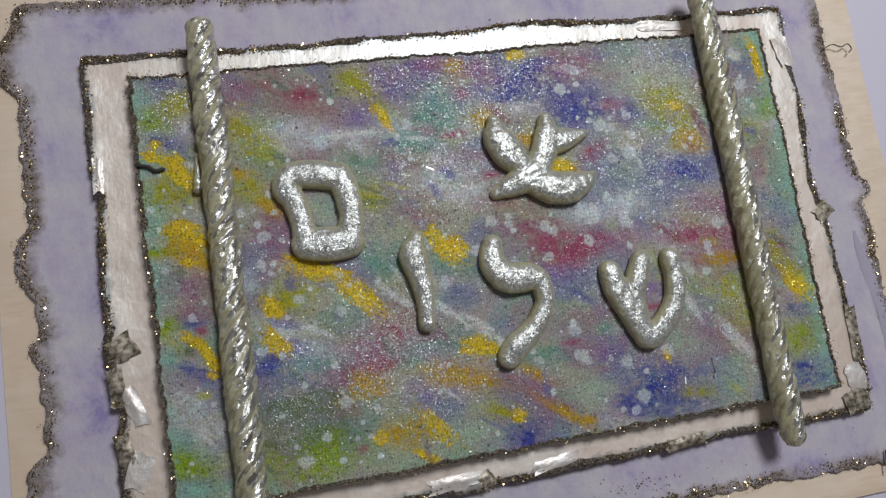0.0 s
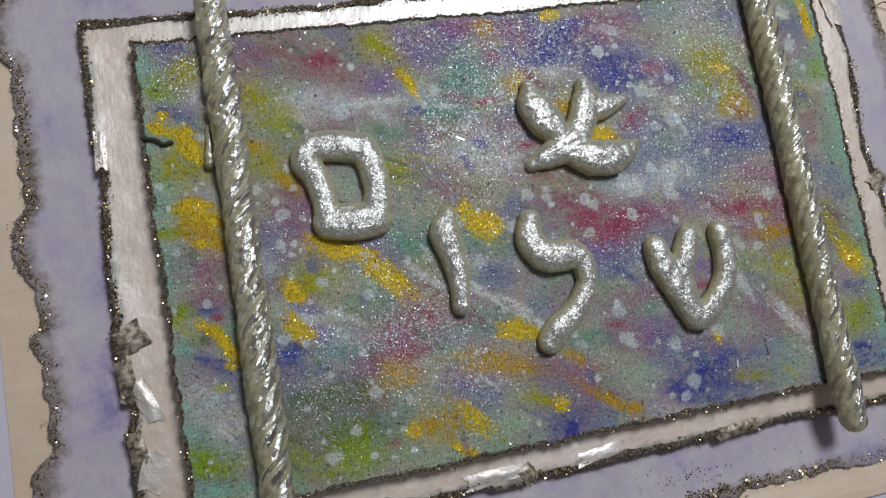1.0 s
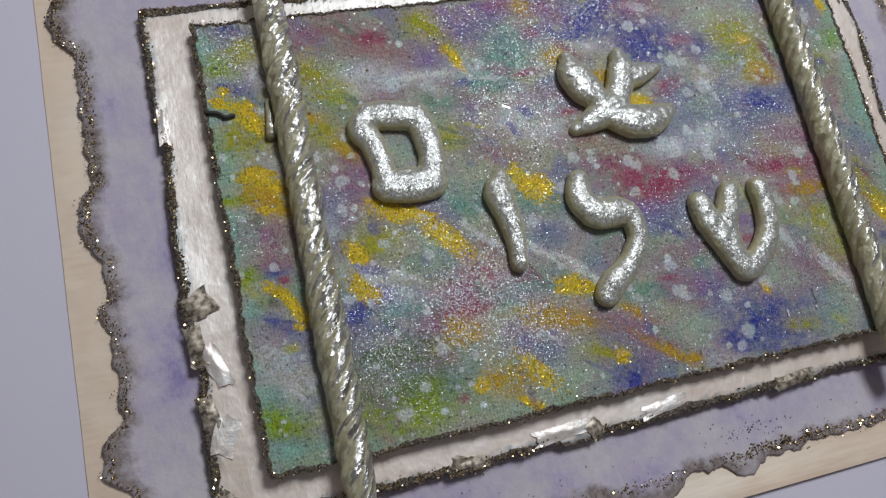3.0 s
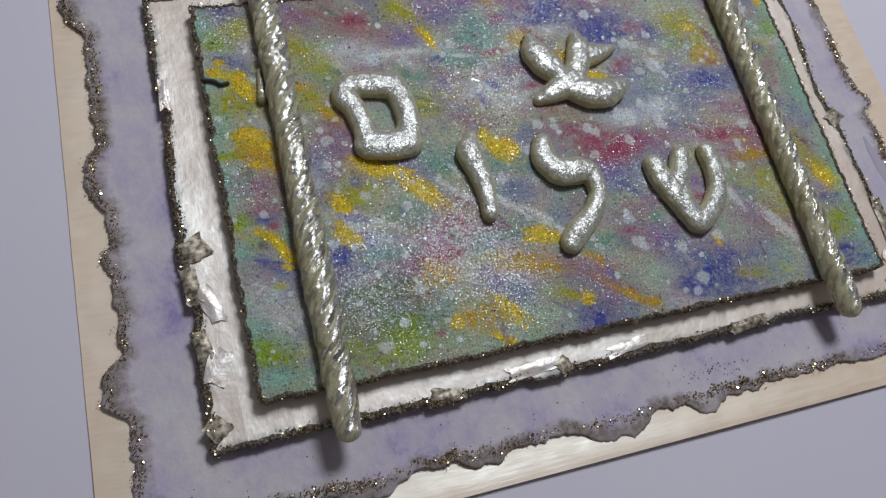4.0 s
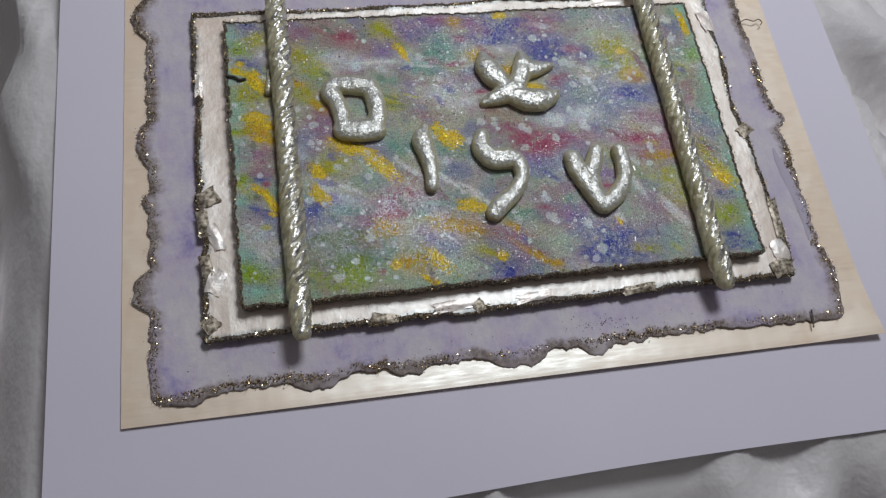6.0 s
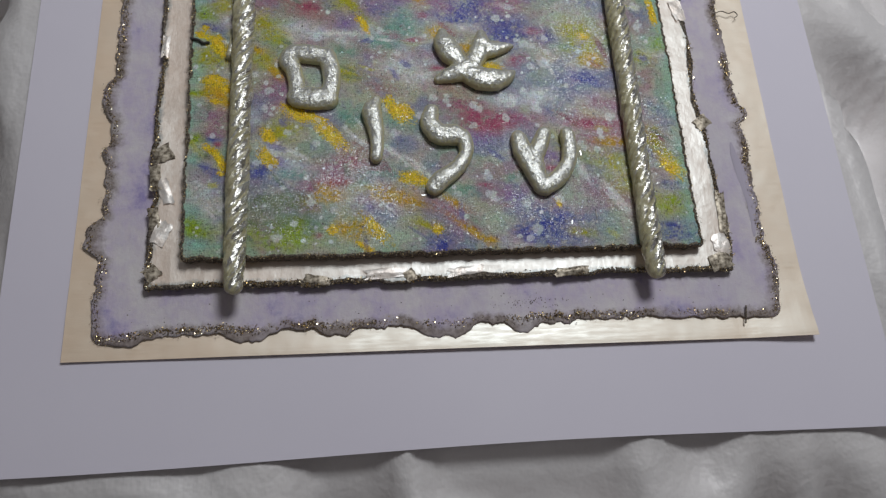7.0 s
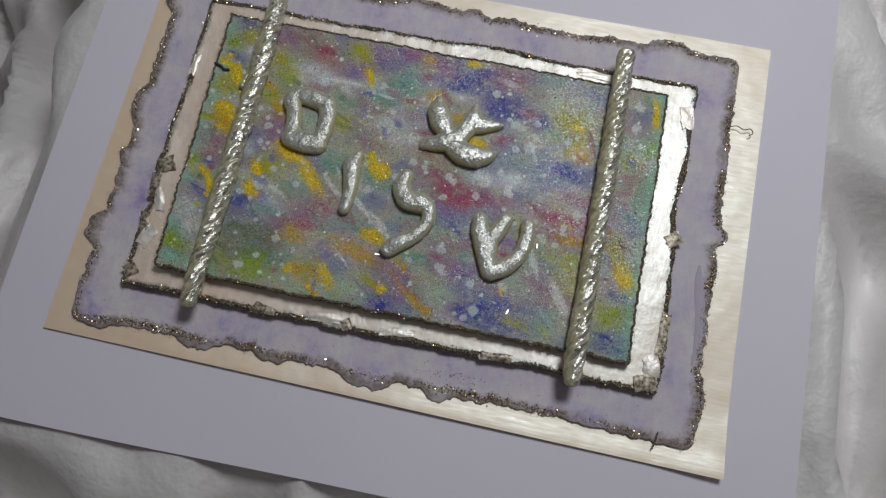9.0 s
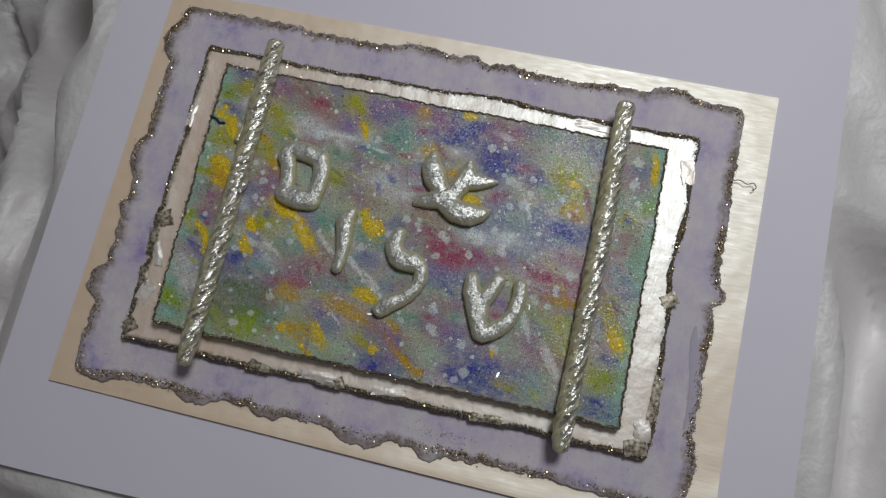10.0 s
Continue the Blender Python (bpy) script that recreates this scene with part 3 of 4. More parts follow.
rnd = np.random.RandomState(8)
WASH = ((0.34, 0.265, 0.26), (0.50, 0.49, 0.47), (0.20, 0.13, 0.17), (0.30, 0.28, 0.34), (0.17, 0.26, 0.21), (0.15, 0.16, 0.30), (0.34, 0.35, 0.13), (0.24, 0.33, 0.28))


def washes(count, low, high, load):
    for n in range(count):
        paint.dab(rnd.uniform(-88, 88), rnd.uniform(-53, 53), rnd.uniform(low, high), rnd.uniform(low, high) * 0.5, rnd.normal(-38, 20), WASH[rnd.randint(8)], load * rnd.uniform(0.6, 1.0), 1000 + 13 * n, 0.9)


washes(120, 3, 8, 0.6)
paint.fill((0.27, 0.43, 0.35), 0.7 * smooth(8, 1, 88 - np.abs(gx)) * (0.4 + 0.6 * smooth(0.4, 0.6, fbm(gx / 9, gy / 9, 160, 3))))
paint.fill((0.27, 0.38, 0.29), 0.6 * smooth(8, 1, gy + 53) * smooth(0.4, 0.6, fbm(gx / 12, gy / 12, 170, 3)))
# sponged dabs, each: x, y, half length, half width, turn
BLUE_DABS = ((-80, 50, 4.1, 2.6, -38), (-82, 36, 2.4, 1.4, -28), (14, 45, 7.1, 3.7, -26), (8, 40, 8.1, 2.6, -0), (29, 35, 7.0, 4.3, -5), (25, 32, 4.1, 2.4, -6), (43, 32, 4.3, 2.2, -5), (55, 13, 6.1, 2.9, -6), (-80, -10, 2.8, 1.1, -9), (-81, -21, 2.6, 1.3, -29), (-64, -22, 4.0, 1.9, 1), (-3, -50, 3.8, 3.7, 28), (35, -44, 6.8, 5.3, -9), (40, -46, 10.1, 4.4, -10), (28, -47, 4.8, 2.6, -10), (81, -30, 3.2, 1.6, -8), (79, -48, 7.0, 3.4, -9))
BLUE_GREY_DABS = ((36, 49, 4.3, 2.5, -5), (59, 48, 6.2, 2.4, -5), (64, 44, 3.6, 3.5, -5), (81, 42, 3.3, 4.2, -70), (-65, 5, 3.4, 2.8, -8), (-13, -12, 4.2, 2.9, -8), (40, 1, 5.0, 5.0, -102), (18, -12, 6.4, 3.8, -8), (80, -1, 3.6, 5.3, -104), (-78, -24, 3.3, 1.6, -68), (-61, -25, 5.7, 3.2, -19), (-22, -40, 3.6, 1.6, -10), (39, 10, 10.1, 3.8, -7), (60, 16, 6.3, 3.0, -6), (-51, -23, 4.1, 2.7, -9))
VIOLET_DABS = ((-22, 48, 6.9, 3.4, 5), (-13, 49, 7.1, 2.8, 5), (-24, 43, 6.8, 2.8, -5), (22, 35, 3.3, 3.3, -5), (-34, 37, 5.1, 3.4, -6), (12, -10, 5.0, 3.0, -8), (38, -19, 2.4, 4.9, -102), (-57, -19, 2.4, 1.9, -9), (-48, -30, 5.7, 3.3, 11), (-27, -36, 1.6, 1.2, -10), (22, -33, 6.0, 3.5, -9), (-56, 10, 2.8, 2.0, -7))
MAUVE_DABS = ((-63, 47, 3.1, 2.1, -27), (-11, 50, 4.3, 2.1, -5), (-0, 48, 5.8, 2.9, 5), (4, 44, 4.0, 2.3, -5), (22, 46, 5.8, 4.1, -5), (28, 47, 6.4, 4.7, -5), (-78, -2, 5.9, 3.4, -8), (-59, 9, 6.3, 3.7, -18), (-56, 14, 3.5, 2.0, -7), (6, 3, 7.8, 2.7, -7), (60, 3, 7.3, 2.4, -7), (29, -3, 8.2, 2.3, -7), (55, -12, 5.5, 1.9, -8), (-79, -8, 3.6, 2.2, -9), (-38, -23, 7.3, 4.2, 1), (4, -41, 7.7, 2.9, -38), (14, -32, 4.7, 2.6, -9), (-50, -35, 2.4, 1.9, -10), (54, -31, 5.7, 3.4, -9))
RUSSET_DABS = ((-53, 46, 8.5, 5.2, -16), (-44, 41, 7.5, 3.4, -16), (-28, 26, 4.7, 2.1, -6), (-21, 16, 6.3, 3.0, -7), (-21, 10, 5.9, 2.1, -7), (6, 11, 8.2, 2.8, -7), (-3, -37, 7.5, 2.6, -24), (-31, -15, 5.2, 3.1, -9))
CRIMSON_DABS = ((-46, 45, 3.7, 2.4, -5), (-5, 41, 2.2, 1.3, -5), (-9, 30, 3.1, 0.9, 4), (37, 34, 2.7, 1.2, -5), (30, 22, 2.9, 1.6, 13), (-1, 18, 2.8, 0.9, 3), (12, -2, 6.2, 4.3, -22), (16, -6, 4.8, 2.3, -8), (61, -7, 7.7, 2.9, -12), (52, -5, 5.1, 2.2, -7), (21, -4, 6.4, 3.1, -7), (38, -23, 2.3, 0.9, -8), (-78, -12, 1.2, 0.8, -9), (-42, -27, 6.1, 2.1, 6), (-38, -27, 4.2, 1.2, 6), (-33, -19, 3.7, 2.2, -9), (-44, -46, 1.2, 0.8, -10), (14, -29, 2.2, 0.7, -9))
TEAL_DABS = ((-41, 45, 2.3, 2.0, -5), (-11, 38, 6.8, 3.8, -26), (-17, 33, 6.4, 3.7, -6), (-22, 29, 6.3, 2.1, -6), (-59, 30, 2.8, 1.8, -6), (50, 27, 6.2, 2.5, -6), (-34, 25, 5.8, 2.1, -6), (-32, -2, 4.3, 2.6, -8), (-15, -4, 4.8, 2.6, -8), (-52, -24, 5.5, 1.9, -9), (-46, -41, 2.4, 3.5, -98), (-30, -27, 4.3, 2.8, -9), (23, -26, 3.2, 1.3, 5), (6, -31, 6.1, 2.3, -9), (-64, 22, 1.4, 1.2, -7), (88, -52, 1.4, 1.4, -9), (-20, -23, 5.9, 2.3, -9))
SAGE_DABS = ((45, 39, 8.6, 5.0, -5), (-45, 13, 3.7, 3.5, -7), (-38, -49, 7.6, 3.2, -10), (-19, -47, 9.0, 3.3, -10), (-12, -47, 7.3, 3.0, -10), (17, -42, 8.6, 3.4, -10), (55, -47, 8.7, 4.5, -9), (46, -33, 6.3, 6.6, -103), (-50, -8, 6.9, 2.8, -8), (-35, 3, 4.3, 2.6, -8), (36, -49, 6.5, 1.7, -10), (-4, -27, 4.5, 2.3, -9))
SEA_DABS = ((-87, 48, 1.8, 4.7, -95), (-85, 20, 2.6, 2.8, -7), (87, 51, 3.0, 2.0, -4), (86, 30, 2.8, 5.5, -104), (88, -2, 1.3, 7.9, -104), (86, -23, 1.6, 8.1, -99), (-85, -48, 5.5, 1.3, -11), (-86, -30, 1.5, 3.3, -96), (87, -43, 1.9, 4.6, -93), (-86, -17, 1.5, 1.8, -9))
LIME_DABS = ((-84, 41, 2.9, 2.2, -6), (-87, 8, 1.0, 5.9, -91), (-86, -10, 1.7, 2.8, -86), (-86, -41, 2.6, 4.2, -86), (-82, -44, 3.5, 1.5, -11), (-66, -45, 1.7, 4.7, -97), (-51, -45, 5.7, 2.9, -10), (-56, -49, 6.6, 2.0, -1), (81, -37, 4.9, 3.8, -9), (85, 29, 2.6, 3.1, -5))
OLIVE_DABS = ((-78, 45, 3.8, 2.5, 16), (-63, 38, 3.0, 3.3, -6), (-60, 32, 4.7, 2.9, -27), (-34, 47, 3.7, 2.8, -5), (-30, 44, 5.9, 1.4, -48), (56, 28, 6.3, 4.7, -6), (54, 35, 5.6, 3.4, -5), (79, 23, 3.3, 2.4, -6), (-81, 22, 5.0, 4.0, -7), (-62, 22, 4.1, 2.6, -7), (-56, -7, 5.2, 3.1, -8), (-33, 16, 3.6, 2.1, -7), (61, -21, 2.8, 6.8, -98), (77, -11, 3.2, 2.9, -7), (80, -18, 5.2, 2.5, -47), (-8, -43, 3.8, 1.5, -10), (46, -47, 1.6, 3.6, -103), (64, -29, 2.8, 4.1, -103))
DEEP_DABS = ((-62, -34, 5.3, 3.7, -10), (-54, -33, 5.4, 3.2, -10), (-60, -42, 6.6, 2.6, -10), (-51, -41, 4.1, 2.6, -10), (-47, -35, 2.7, 2.1, -10), (-82, -16, 2.6, 1.3, -9))
OCHRE_DABS = ((-6, 49, 2.2, 1.8, -5), (-0, 34, 2.3, 3.2, -80), (58, 22, 3.5, 1.8, -6), (59, 19, 3.1, 1.2, -6), (-79, 8, 3.9, 3.0, -8), (-75, 4, 1.6, 1.4, -8), (-65, 26, 1.4, 1.9, -97), (-59, 17, 3.6, 1.3, -48), (61, -13, 4.5, 1.7, -8), (-41, -32, 2.5, 4.1, -73), (-42, -29, 1.7, 1.4, -9), (-22, -31, 5.2, 2.1, -9), (-15, -34, 5.9, 1.8, -19), (-32, -44, 3.3, 4.7, -88), (8, -46, 6.8, 1.0, -38), (14, -49, 1.8, 0.9, -19), (2, -35, 3.8, 1.0, -38), (10, 26, 1.8, 4.2, -69), (20, 17, 2.6, 1.6, -6))
GOLD_A_DABS = ((-79, 27, 3.6, 1.8, -58), (-84, 35, 1.2, 1.0, -6), (-85, 32, 1.7, 1.0, -28), (-80, 30, 2.4, 1.4, -38), (-80, 13, 3.1, 1.8, -7), (-76, 10, 1.2, 1.4, -7), (-79, 5, 1.3, 0.7, -8), (-27, 37, 3.0, 1.2, -64), (-52, -0, 4.2, 1.8, -28), (-45, -2, 3.1, 1.1, -18), (-40, -8, 5.9, 2.1, -48), (-61, -9, 2.3, 1.5, -49), (-19, 5, 1.5, 1.2, -7), (-15, 0, 3.8, 2.3, -48))
GOLD_B_DABS = ((-12, -2, 1.2, 0.7, -8), (85, 44, 5.1, 1.0, -85), (81, -22, 4.9, 2.1, -47), (12, 51, 1.9, 1.3, -5), (56, 32, 1.6, 1.2, -5), (-80, -14, 2.6, 0.9, -34), (-77, -18, 3.2, 1.0, -63), (-76, -22, 1.1, 1.5, -96), (-61, -17, 3.6, 1.7, -53), (-39, -44, 1.4, 1.3, -10), (-11, -26, 3.6, 2.1, -9), (-25, -44, 4.8, 1.4, -50), (-28, -51, 2.8, 0.8, -34), (-4, -45, 1.3, 1.1, -10), (39, -36, 1.3, 0.8, -69), (20, 18, 2.3, 1.3, -6))
PALE_DABS = ((-76, 39, 3.4, 2.4, 37), (-52, 35, 6.0, 2.7, 5), (-54, 31, 3.5, 2.1, -6), (-43, 33, 6.7, 2.1, 5), (-25, 35, 3.8, 2.5, -48), (-27, 32, 9.9, 1.5, -1), (-34, 29, 2.6, 1.4, -38), (10, 36, 3.2, 2.1, -5), (-16, 18, 6.4, 3.0, 4), (-8, 14, 4.6, 2.3, -7), (24, 4, 5.6, 2.5, 2), (84, 24, 3.3, 2.2, -6), (-82, -29, 4.5, 3.5, -58), (-79, -36, 3.7, 3.5, -68), (-57, -14, 5.5, 1.6, -24), (-51, -22, 4.1, 2.5, -9), (36, 6, 5.6, 2.9, -7), (-67, -2, 2.9, 2.8, -8))
STREAKS = ((-30, -11, 6.6, 0.9, -40), (-19, -15, 5.8, 0.9, -40), (-10, -21, 5.3, 1.2, -43), (49, -24, 5.2, 1.3, -64), (60, -35, 7.1, 1.5, -53), (-19, 30, 3.0, 0.6, -6), (-36, 33, 7.4, 0.8, 0), (-51, -16, 4.1, 0.7, -29), (-20, -37, 4.3, 0.4, -44))
SPOTS_A = ((-44.3, 31.2, 1.6), (-21.0, 34.2, 1.4), (22.8, 39.9, 1.6), (32.8, 28.5, 1.8), (35.8, 27.4, 1.2), (40.8, 30.8, 1.2), (41.0, 25.1, 1.2), (39.4, 20.0, 2.2), (34.5, 18.6, 1.3), (53.1, 25.1, 1.0), (78.3, 45.6, 2.0), (78.2, 36.4, 1.8), (-65.9, 15.5, 1.2), (-60.9, 8.9, 1.4), (-58.5, 19.4, 1.1), (-62.3, 2.2, 1.1), (-60.3, -0.4, 0.9), (-56.6, 7.6, 0.8), (-54.4, -7.6, 1.2), (-44.5, -11.9, 1.3), (-44.0, -2.7, 1.0), (-51.3, -5.5, 0.7), (-17.2, 12.3, 0.6), (-2.7, 5.5, 1.5), (2.1, 6.1, 1.1), (1.8, 4.3, 1.1), (11.7, 2.6, 1.4), (13.4, 1.1, 1.4), (-7.8, -1.7, 1.7), (11.0, -5.8, 1.3))
SPOTS_B = ((-17.3, -8.6, 1.6), (30.7, 8.1, 1.3), (37.3, 7.3, 1.2), (36.4, 5.0, 1.0), (22.8, 5.6, 1.9), (25.0, 3.3, 2.1), (26.4, 5.4, 1.6), (34.3, 2.1, 1.8), (35.3, 0.4, 1.6), (23.0, -2.7, 1.4), (34.5, -6.0, 0.8), (61.8, -2.6, 1.7), (57.2, -8.8, 1.4), (57.5, -10.7, 1.0), (49.6, -13.3, 1.2), (50.6, -15.1, 1.0), (55.3, -15.7, 1.2), (25.8, -20.5, 1.3), (14.7, -25.9, 1.4), (15.3, -32.7, 1.7), (16.6, -33.9, 1.2), (-13.6, -20.8, 0.9), (3.7, -32.0, 1.1), (23.2, -34.7, 0.6))
SPOTS_C = ((30.3, -45.8, 1.7), (27.5, -48.7, 1.3), (39.5, -35.0, 1.6), (27.4, -36.1, 1.6), (-64.6, -19.0, 1.3), (-60.1, -20.6, 0.9), (-79.8, -8.4, 1.0), (-55.7, -28.6, 0.9), (-46.6, -34.1, 1.5), (-57.6, -46.3, 1.6), (-39.0, -36.9, 1.0), (-52.1, -41.7, 1.1), (-87.0, -9.0, 0.9), (-26.0, -3.0, 0.6), (-26.5, 17.9, 0.6), (-39.3, 20.9, 0.7), (-56.9, 27.3, 0.7), (39.4, -10.4, 0.8), (46.7, -8.2, 0.8))
num = 0
for dabs, colour, load, grow in (
    (SAGE_DABS, (0.33, 0.40, 0.32), 0.75, 1.2), (SEA_DABS, (0.27, 0.43, 0.37), 0.8, 1.25), (BLUE_GREY_DABS, (0.17, 0.19, 0.27), 0.85, 1.2),
    (VIOLET_DABS, (0.17, 0.13, 0.27), 0.85, 1.2), (RUSSET_DABS, (0.26, 0.16, 0.16), 0.8, 1.15), (MAUVE_DABS, (0.25, 0.13, 0.19), 0.85, 1.2),
    (PALE_DABS, (0.52, 0.54, 0.56), 0.8, 1.15), (TEAL_DABS, (0.11, 0.26, 0.21), 0.7, 1.2), (BLUE_DABS, (0.065, 0.075, 0.25), 0.88, 1.25),
    (DEEP_DABS, (0.09, 0.13, 0.05), 0.9, 1.25), (OLIVE_DABS, (0.31, 0.30, 0.05), 0.95, 1.3), (LIME_DABS, (0.23, 0.31, 0.05), 0.9, 1.2),
    (CRIMSON_DABS, (0.27, 0.085, 0.13), 0.85, 1.2), (OCHRE_DABS, (0.46, 0.30, 0.04), 0.92, 1.25),
):
    for x, y, a, b, turn in dabs:
        num += 7
        paint.dab(x, y, a * grow, b * grow, turn, colour, load, num, 0.9)
washes(130, 1.5, 3.5, 0.3)
for dabs in (GOLD_A_DABS, GOLD_B_DABS):
    for x, y, a, b, turn in dabs:
        num += 7
        paint.dab(x, y, a * 1.25, b * 1.25, turn, (0.64, 0.46, 0.025), 1.0, num, 0.6)
gold_mask = paint.gold
for x, y, a, b, turn in STREAKS:
    num += 7
    paint.dab(x, y, a, b, turn, (0.58, 0.60, 0.60), 0.75, num, 0.6)
# short brush marks and dark flecks over the washes
rnd = np.random.RandomState(21)
for n in range(70):
    paint.dab(rnd.uniform(-86, 86), rnd.uniform(-51, 51), rnd.uniform(1.5, 4.5), rnd.uniform(0.5, 1.3), rnd.normal(-40, 22), ((0.62, 0.63, 0.63), (0.10, 0.14, 0.10), (0.20, 0.09, 0.12), (0.40, 0.40, 0.14), (0.10, 0.10, 0.24))[rnd.randint(5)], rnd.uniform(0.4, 0.8), 3000 + 11 * n, 0.6)
# white spatter
rnd = np.random.RandomState(5)
for n in range(560):
    x, y, r = rnd.uniform(-87, 87), rnd.uniform(-52, 52), rnd.choice((0.25, 0.4, 0.6, 0.9), p=(0.42, 0.33, 0.19, 0.06))
    tone = (0.56, 0.60, 0.60) if n % 4 else (0.055, 0.05, 0.05)
    r = r if n % 4 else min(r, 0.4)
    box_i = slice(max(int((x + HX - 3) / (2 * HX) * NX), 0), int((x + HX + 3) / (2 * HX) * NX) + 1)
    box_j = slice(max(int((y + HY - 3) / (2 * HY) * NY), 0), int((y + HY + 3) / (2 * HY) * NY) + 1)
    ax, ay = gx[box_i, box_j], gy[box_i, box_j]
    d = np.hypot(ax - x, (ay - y) * rnd.uniform(0.8, 1.2)) / r + 0.5 * (fbm(ax / 0.7, ay / 0.7, 400 + n % 20, 2) - 0.5)
    m = (smooth(1.15, 0.75, d) * rnd.uniform(0.55, 0.95))[..., None]
    paint.c[box_i, box_j] = paint.c[box_i, box_j] * (1 - m) + np.array(tone) * m
for x, y, r in SPOTS_A + SPOTS_B + SPOTS_C:
    d = np.hypot(gx - x, gy - y) / (1.1 * r) + 0.9 * (fbm(gx / 1.1, gy / 1.1, 440, 2) - 0.5)
    paint.fill((0.56, 0.60, 0.60), 0.72 * smooth(1.15, 0.75, d) * (0.7 + 0.6 * (paint.grain - 0.3)).clip(0.4, 1.0))

panel = mesh_object("painted_panel", np.stack([gx, gy, gz], -1).reshape(-1, 3) * MM, grid_faces(NX, NY), M_PAINT, card, "canvas panel sponged in sage, blue, crimson and gold paint")
add_attr(panel, "paint", np.concatenate([np.clip(paint.c * (1.04, 1.01, 0.99), 0.004, 0.9), np.ones(gx.shape + (1,))], -1), "FLOAT_COLOR")
loop = np.concatenate([np.stack([gx[:-1, 0], gy[:-1, 0]], 1), np.stack([gx[-1, :-1], gy[-1, :-1]], 1), np.stack([gx[:0:-1, -1], gy[:0:-1, -1]], 1), np.stack([gx[0, :0:-1], gy[0, :0:-1]], 1)])
lnor = np.concatenate([np.tile(n, (k, 1)) for n, k in (((0, -1), NX - 1), ((1, 0), NY - 1), ((0, 1), NX - 1), ((-1, 0), NY - 1))]).astype(float)
# glitter rim, carried 3.7 mm down as a dark skirt for the gap's shade
crust("panel_rim_gap_shade", loop, lnor, Z_CANVAS + 0.05, Z_CANVAS - 3.7, 1.0, 27, panel, "dark burnt glitter rim")
rim_flakes("rim_glitter", loop, lnor, 3800, Z_CANVAS + 0.2, 0.5, 0.2, 28, panel, 0.25, 0.6, label="gold glitter grains on the rim")


def canvas_z(x, y):
    a, b = np.clip(np.asarray(x) / HX, -1, 1), np.clip(np.asarray(y) / HY, -1, 1)
    return Z_CANVAS + 0.5 * (1 - a**2) * (1 - b**2)


# glitter strewn over the paint
rnd = np.random.RandomState(17)
px, py = rnd.uniform(-87.5, 87.5, 460000), rnd.uniform(-52, 52, 460000)
dens = 0.035 + 0.5 * smooth(0.52, 0.72, fbm(px / 12, py / 12, 480, 4))
for x, y, r, k in ((-5, 38, 17, 0.5), (-16, 20, 14, 0.5), (45, 18, 18, 0.7), (-35, -23, 16, 0.6), (-40, -35, 15, 0.35), (60, 38, 12, 0.4), (-79, 47, 8, 0.5), (20, 45, 12, 0.3), (-38, -26, 7, 1.0), (-30, -24, 6, 0.8), (-28, -32, 7, 0.8), (-57, -37, 8, 0.7), (-57, -19, 5, 0.8), (-22, -37, 7, 0.7), (-83, 43, 7, 0.8), (-60, -30, 8, 0.5), (62, -5, 12, 0.4), (76, 25, 10, 0.5), (55, 45, 14, 0.5), (50, 5, 12, 0.3), (80, -15, 11, 0.7), (62, -32, 13, 0.45), (36, -40, 13, 0.5), (20, -15, 13, 0.4)):
    dens = dens + 1.6 * k * np.exp(-((px - x) ** 2 + (py - y) ** 2) / r**2)
keep = rnd.rand(len(px)) < dens * 0.48
px, py = px[keep], py[keep]
flakes("silver_glitter", np.column_stack([px, py, canvas_z(px, py) + rnd.uniform(0.16, 0.3, len(px))]), np.clip(rnd.gamma(4.0, 0.030, len(px)), 0.06, 0.28), 0.15, 33, M_SILVER, panel, "fine silver glitter strewn over the paint")
ii, jj = rnd.randint(0, NX, 60000), rnd.randint(0, NY, 60000)
keep = rnd.rand(60000) < gold_mask[ii, jj] * 0.7
px, py = gx[ii[keep], jj[keep]] + rnd.uniform(-0.2, 0.2, keep.sum()), gy[ii[keep], jj[keep]] + rnd.uniform(-0.2, 0.2, keep.sum())
flakes("gold_dab_glitter", np.column_stack([px, py, canvas_z(px, py) + rnd.uniform(0.16, 0.3, len(px))]), rnd.uniform(0.25, 0.5, len(px)), 0.35, 34, M_YELLOW, panel, "yellow gold glitter dabs")


